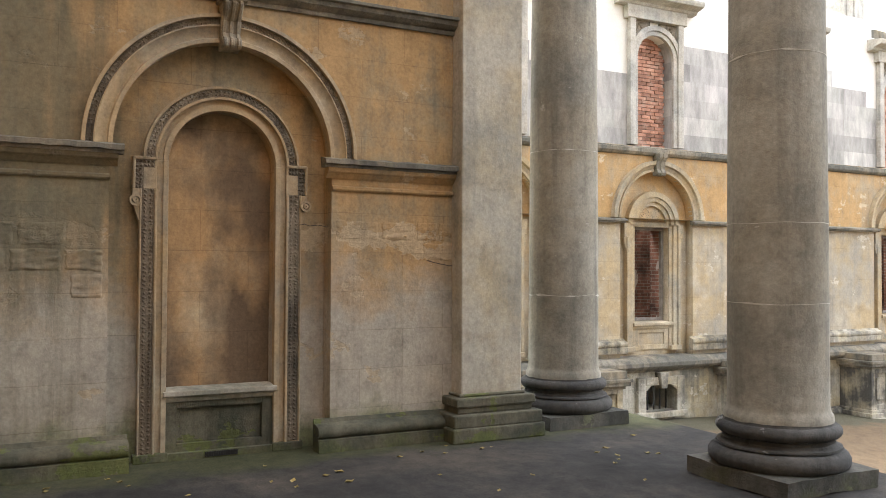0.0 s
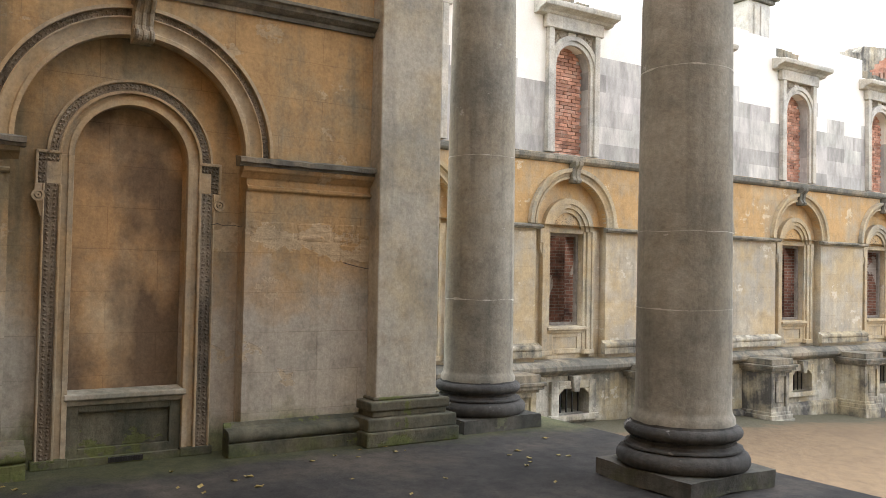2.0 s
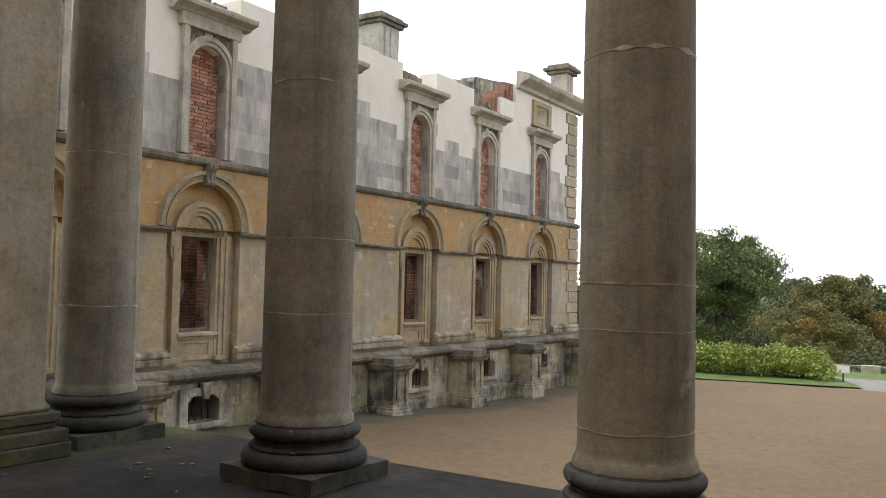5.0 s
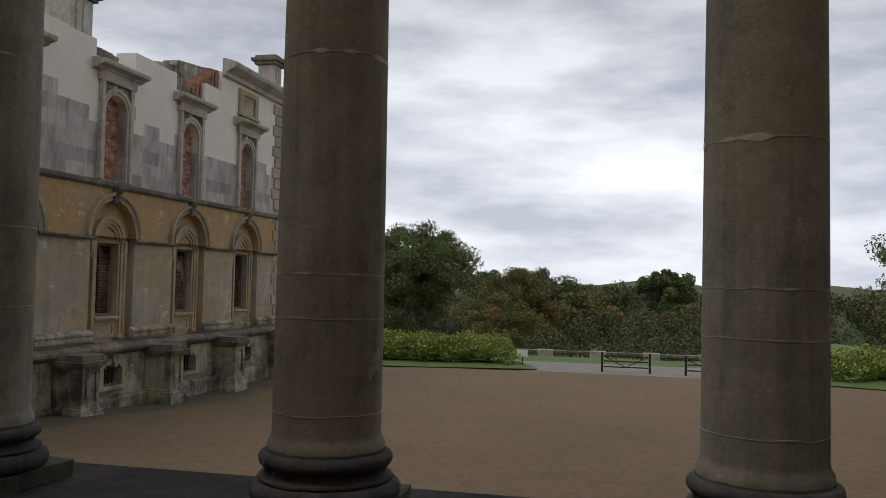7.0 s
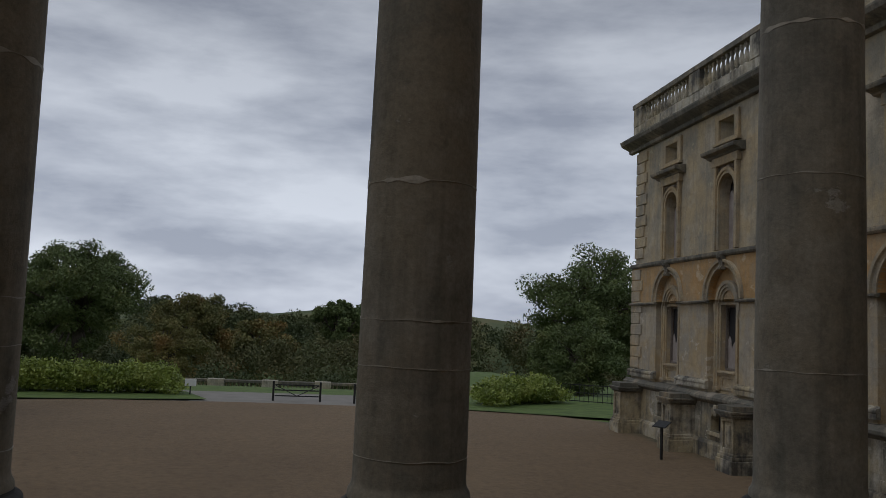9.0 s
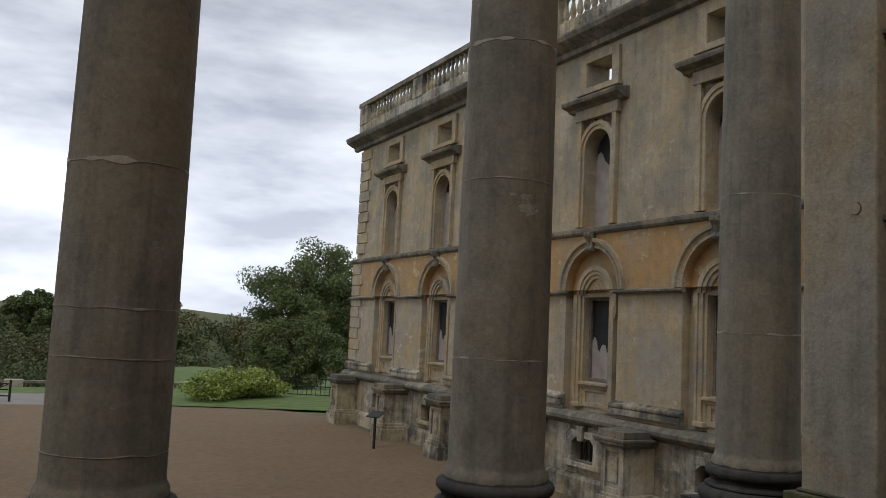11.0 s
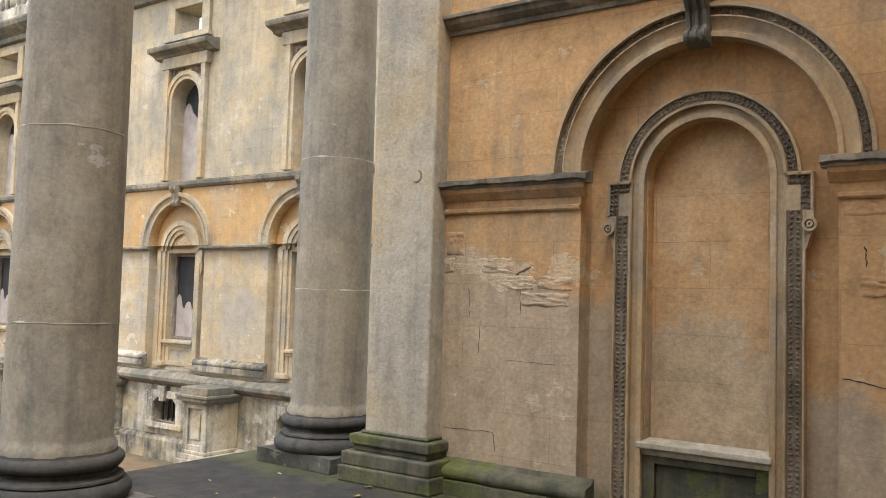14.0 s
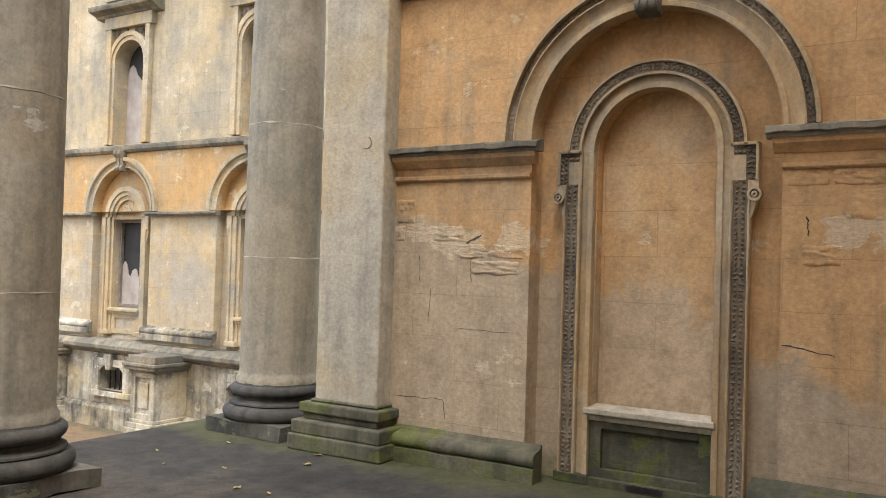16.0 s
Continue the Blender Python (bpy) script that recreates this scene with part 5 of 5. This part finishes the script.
def tree(x, y, top, spread, material, label, seed, leaves=9000, leaf=0.22, low=0.25, clumps=70):
    rnd = random.Random(seed)
    z0 = ground_z(x, y)
    h = top - z0
    t = thing("tree", label, "tree", "park trees", m=pose(x, y, z0 - 0.1))
    b = bmesh.new()
    fork = Vector((0, 0, h * 0.34))
    limb(b, (0, 0, 0), fork, 0.045 * h, 0.032 * h, 10)
    spots = []
    for i in range(clumps):
        d = Vector((rnd.gauss(0, 1), rnd.gauss(0, 1), rnd.gauss(0, 1))).normalized()
        q = rnd.uniform(0.35, 0.9)
        spots.append(Vector((d.x * spread * q, d.y * spread * q, h * (low + (1 - low) * 0.5) + d.z * h * (1 - low) * 0.5 * q)))
    for sp in spots:
        k = fork.lerp(Vector((0, 0, h * 0.62)), rnd.random() * 0.8)
        m = k.lerp(sp, 0.5) + Vector((0, 0, h * 0.03))
        limb(b, k, m, 0.016 * h, 0.009 * h, 5)
        limb(b, m, sp, 0.009 * h, 0.003 * h, 5)
    part("trunk", b, M_bark, t)
    clouds = []
    for sp in spots:
        r = spread * rnd.uniform(0.16, 0.27)
        clouds.append((sp, (r, r, r * 0.72), int(leaves * 2.2) // clumps, leaf * 0.72, 0.3))
    me = leaf_mesh_of("crown", clouds, seed, material)
    o = new("crown", me)
    o.parent = t
    return t


def hedge(x0, y0, x1, y1, h, w, seed, label):
    rnd = random.Random(seed)
    clouds = []
    L = math.hypot(x1 - x0, y1 - y0)
    n = max(4, int(L / 0.5))
    for i in range(n + 1):
        k = i / n
        cx, cy = x0 + (x1 - x0) * k, y0 + (y1 - y0) * k
        hh = h * (0.86 + 0.22 * rnd.random()) * (0.72 if i in (0, n) else 1)
        for j in range(4):
            clouds.append(((cx + rnd.uniform(-.3, .3), cy + rnd.uniform(-.5, .5), ground_z(cx, cy) + hh * rnd.uniform(0.4, 0.62)), (w * 0.36, w * 0.4, hh * 0.42), 520, 0.06, 0.6))
    me = leaf_mesh_of("hedge", clouds, seed, M_leaf_h)
    return tagged(new("hedge", me), label, "hedge")


hedge(-13.0, 38.6, -5.3, 39.6, 1.5, 2.2, 1, "bright green clipped laurel hedge beside the gravel")
hedge(8.7, 38.2, 12.2, 40.6, 1.42, 2.6, 2, "bright green rounded laurel bush beside the gravel")
sheet("lawn", [(-15, 35.0), (-8.3, 36.1), (-3.3, 37.2), (-4.6, 40.4), (-15, 40.2)], 0.09, M_grass, "mown grass verge under the hedge", "lawn")
sheet("lawn", [(6.3, 36.2), (10.6, 34.7), (15.5, 33.0), (17, 38.5), (13.0, 41.6), (7.5, 40.6)], 0.09, M_grass, "mown grass verge under the bush", "lawn")

tree(-16.0, 66, 7.4, 4.9, M_leaf_a, "tall dark green oak with open crown", 11, 30000, 0.13, low=0.12, clumps=110)
tree(-22.0, 70, 5.2, 6.5, M_leaf_a, "broad dark green oak", 21, 22000, 0.15, low=0.1)
tree(-10.5, 84, 4.2, 4.8, M_leaf_b, "autumn tinted tree, green and orange", 12, 18000, 0.15, low=0.1)
tree(21.4, 62, 8.1, 5.8, M_leaf_a, "tall round green tree in full leaf", 13, 30000, 0.13, low=0.1, clumps=110)
tree(17.5, 52, 2.6, 3.6, M_leaf_a, "bushy green tree near the wing", 14, 18000, 0.11, low=0.06)
tree(27, 55, 4.6, 5.5, M_leaf_a, "broad green tree behind the wing", 15, 20000, 0.13, low=0.1)
tree(-9.0, 60, 1.2, 3.4, M_leaf_b, "low olive and brown shrub", 16, 12000, 0.1, low=0.08)
tree(4.0, 95, 4.0, 3.6, M_leaf_a, "small dark green park tree on the far slope", 17, 12000, 0.2, low=0.3)
tree(-4.5, 92, 1.6, 4.4, M_leaf_b, "round autumn tree, orange and olive", 18, 12000, 0.2, low=0.06)

# far woods on the valley side
rnd = random.Random(77)
clouds = []
for i in range(170):
    x, y = rnd.uniform(-110, 130), rnd.uniform(112, 175)
    r = rnd.uniform(3.5, 7)
    topz = 3.4 * y / 150 + rnd.uniform(-3.0, 2.4)
    for k in range(11):
        a = rnd.uniform(0, 6.283)
        q, up = rnd.uniform(0.1, 0.75) * r, rnd.uniform(-0.9, 0.0)
        c = rnd.uniform(0.3, 0.5) * r
        clouds.append(((x + q * math.cos(a), y + q * math.sin(a), topz - c + up * r), (c, c, c * 0.8), 190, 0.24, 0.55))
for i in range(150):
    x, y = rnd.uniform(-34, 10), rnd.uniform(60, 105)
    r = rnd.uniform(1.2, 3.0)
    topz = -2.6 + 0.045 * (y - 60) + rnd.uniform(-0.6, 1.8)
    clouds.append(((x, y, topz - r), (r, r, r), 900, 0.13, 0.5))
me = leaf_mesh_of("woodland", clouds, 77, M_leaf_d)
tagged(new("woodland", me), "dark green and brown distant woodland", "woods", kind="stuff")
bm = bmesh.new()
for i in range(40):
    x = -170 + i * 9
    limb(bm, (x, 195, -14), (x + 9.2, 195, -14), 16.6 + 0.8 * math.sin(i * 1.7), 16.6 + 0.8 * math.sin(i * 1.7 + 1.7), 9)
me = mesh_of("far_wood_bank", bm, M_leaf_d)
tagged(new("far_wood_bank", me), "dark wooded bank behind the woods", "woods", kind="stuff")


# ---- park railings, sign, barrier blocks ----
def railing(x0, y0, x1, y1, h, step, label):
    L = math.hypot(x1 - x0, y1 - y0)
    ang = math.degrees(math.atan2(y1 - y0, x1 - x0))
    f = thing("railing", label, "fence", m=pose(x0, y0, ground_z((x0 + x1) / 2, (y0 + y1) / 2), 0, 0, ang))
    for z in (0.12, h * 0.55, h - 0.05):
        b = bmesh.new()
        box(b, 0, L, -0.015, 0.015, z - 0.02, z + 0.02)
        part("rail", b, M_iron, f)
    n = int(L / step)
    b = bmesh.new()
    box(b, -0.012, 0.012, -0.012, 0.012, 0, h)
    me = mesh_of("upright", b, M_iron)
    for i in range(n + 1):
        o = new("upright", me)
        o.parent = f
        o.location = (i * L / n, 0, 0)
    return f


railing(12.9, 41.6, 24.0, 35.8, 0.95, 0.22, "black iron park railing beside the grass")


def terrace_balustrade(y, x0, x1, step, first):
    """Stone parapet along the terrace edge: plinth, coping, pale dies and turned balusters."""
    z = ground_z(0, y)
    t = thing("terrace_balustrade", "grey stone balustrade with pale dies along the terrace edge", "balustrade", m=pose(0, y, z))
    b = bmesh.new()
    box(b, x0, x1, -0.17, 0.17, -0.3, 0.2)
    part("plinth", b, M_ped, t, bevel=0.015)
    b = bmesh.new()
    box(b, x0, x1, -0.19, 0.19, 0.86, 1.0)
    part("coping", b, M_mould, t, "weathered grey coping", bevel=0.02)
    b = bmesh.new()
    lathe(b, [(0.075, 0.2), (0.075, 0.26), (0.045, 0.29), (0.085, 0.42), (0.06, 0.56), (0.04, 0.68), (0.055, 0.76), (0.075, 0.8), (0.075, 0.86)], 8)
    me = mesh_of("baluster", b, M_ped, True)
    k = math.ceil((x0 - first) / step)
    while first + k * step < x1:
        d = first + k * step
        b = bmesh.new()
        box(b, d - 0.42, d + 0.42, -0.22, 0.22, 0.15, 1.04)
        part("die", b, M_sill, t, "pale stone die", bevel=0.02)
        for i in range(9):
            q = d + 0.42 + (step - 0.84) * (i + 0.5) / 9
            if q < x1:
                o = new("baluster", me)
                o.parent = t
                o.location = (q, 0, 0)
        k += 1


terrace_balustrade(46.6, -13.0, 15.0, 2.76, -1.22)


def field_gate(x0, y0, x1, y1, h, label):
    L = math.hypot(x1 - x0, y1 - y0)
    g = thing("field_gate", label, "gate", "gates across the drive", m=pose(x0, y0, ground_z((x0 + x1) / 2, y0) + 0.03, 0, 0, math.degrees(math.atan2(y1 - y0, x1 - x0))))
    for x in (0.0, L):
        b = bmesh.new()
        box(b, x - 0.045, x + 0.045, -0.045, 0.045, 0, h + 0.12)
        part("post", b, M_iron, g, bevel=0.01)
    for z in (0.22, 0.46, h - 0.04):
        b = bmesh.new()
        box(b, 0.06, L - 0.06, -0.02, 0.02, z - 0.025, z + 0.025)
        part("bar", b, M_iron, g)
    b = bmesh.new()
    limb(b, (0.08, 0, h - 0.06), (L * 0.5, 0, 0.22), 0.02, 0.02, 6)
    limb(b, (L - 0.08, 0, h - 0.06), (L * 0.5, 0, 0.22), 0.02, 0.02, 6)
    part("brace", b, M_iron, g)


field_gate(-0.68, 37.9, 1.3, 37.9, 0.72, "low dark metal field gate standing across the drive")
field_gate(2.75, 37.6, 4.7, 37.3, 0.72, "low dark metal field gate beside the gravel edge")


def small_sign(x, y):
    sgn = thing("notice", "small white notice on a dark post beside the drive", "sign", m=pose(x, y, ground_z(x, y)))
    b = bmesh.new()
    box(b, -0.025, 0.025, -0.025, 0.025, 0, 0.75)
    part("post", b, M_iron, sgn)
    b = bmesh.new()
    box(b, -0.24, 0.24, -0.04, -0.025, 0.45, 0.75)
    part("panel", b, M_white, sgn, "white panel")


small_sign(-4.25, 39.0)


def lectern(x, y):
    z = ground_z(x, y) + 0.05
    l = thing("lectern_sign", "dark slanted information panel on a thin post in the gravel", "sign", m=pose(x, y, z, 0, 0, -60))
    b = bmesh.new()
    box(b, -0.03, 0.03, -0.03, 0.03, 0, 0.95)
    part("post", b, M_iron, l)
    b = bmesh.new()
    v = [(-0.22, -0.15, 0.9), (0.22, -0.15, 0.9), (0.22, 0.15, 1.05), (-0.22, 0.15, 1.05)]
    lo = [bm_v for bm_v in (b.verts.new(c) for c in v)]
    hi = [b.verts.new((c[0], c[1], c[2] + 0.03)) for c in v]
    b.faces.new(lo[::-1])
    b.faces.new(hi)
    for i in range(4):
        b.faces.new((lo[i], lo[(i + 1) % 4], hi[(i + 1) % 4], hi[i]))
    part("panel", b, M_iron, l, "slanted dark panel")


lectern(10.75, 24.1)


# ---- fallen leaves on the portico floor ----
rnd = random.Random(31)
b = bmesh.new()
pts = [(-0.028, 0, 0.004), (-0.01, 0.016, 0.012), (0.02, 0.012, 0.008), (0.032, 0, 0.016), (0.015, -0.015, 0.006), (-0.014, -0.014, 0.013)]
top = [b.verts.new(q) for q in pts]
c0 = b.verts.new((0.002, 0, 0.002))
for i in range(6):
    b.faces.new((top[i], top[(i + 1) % 6], c0))
leaf_mesh = mesh_of("fallen_leaf", b, M_fallen)
for i in range(70):
    sx = -1 if i % 5 < 3 else 1
    x = sx * (6.85 - abs(rnd.gauss(0, 1.4)) - 0.2)
    y = rnd.uniform(1.5, 7.0)
    o = new("fallen_leaf", leaf_mesh)
    k = rnd.uniform(0.7, 1.5)
    o.matrix_basis = pose(x, y, 0.001, 0, 0, rnd.uniform(0, 360)) @ Matrix.Diagonal((k, k, k, 1))
    tagged(o, "dry yellow brown leaf fallen on the paving", "leaf", "fallen leaves")
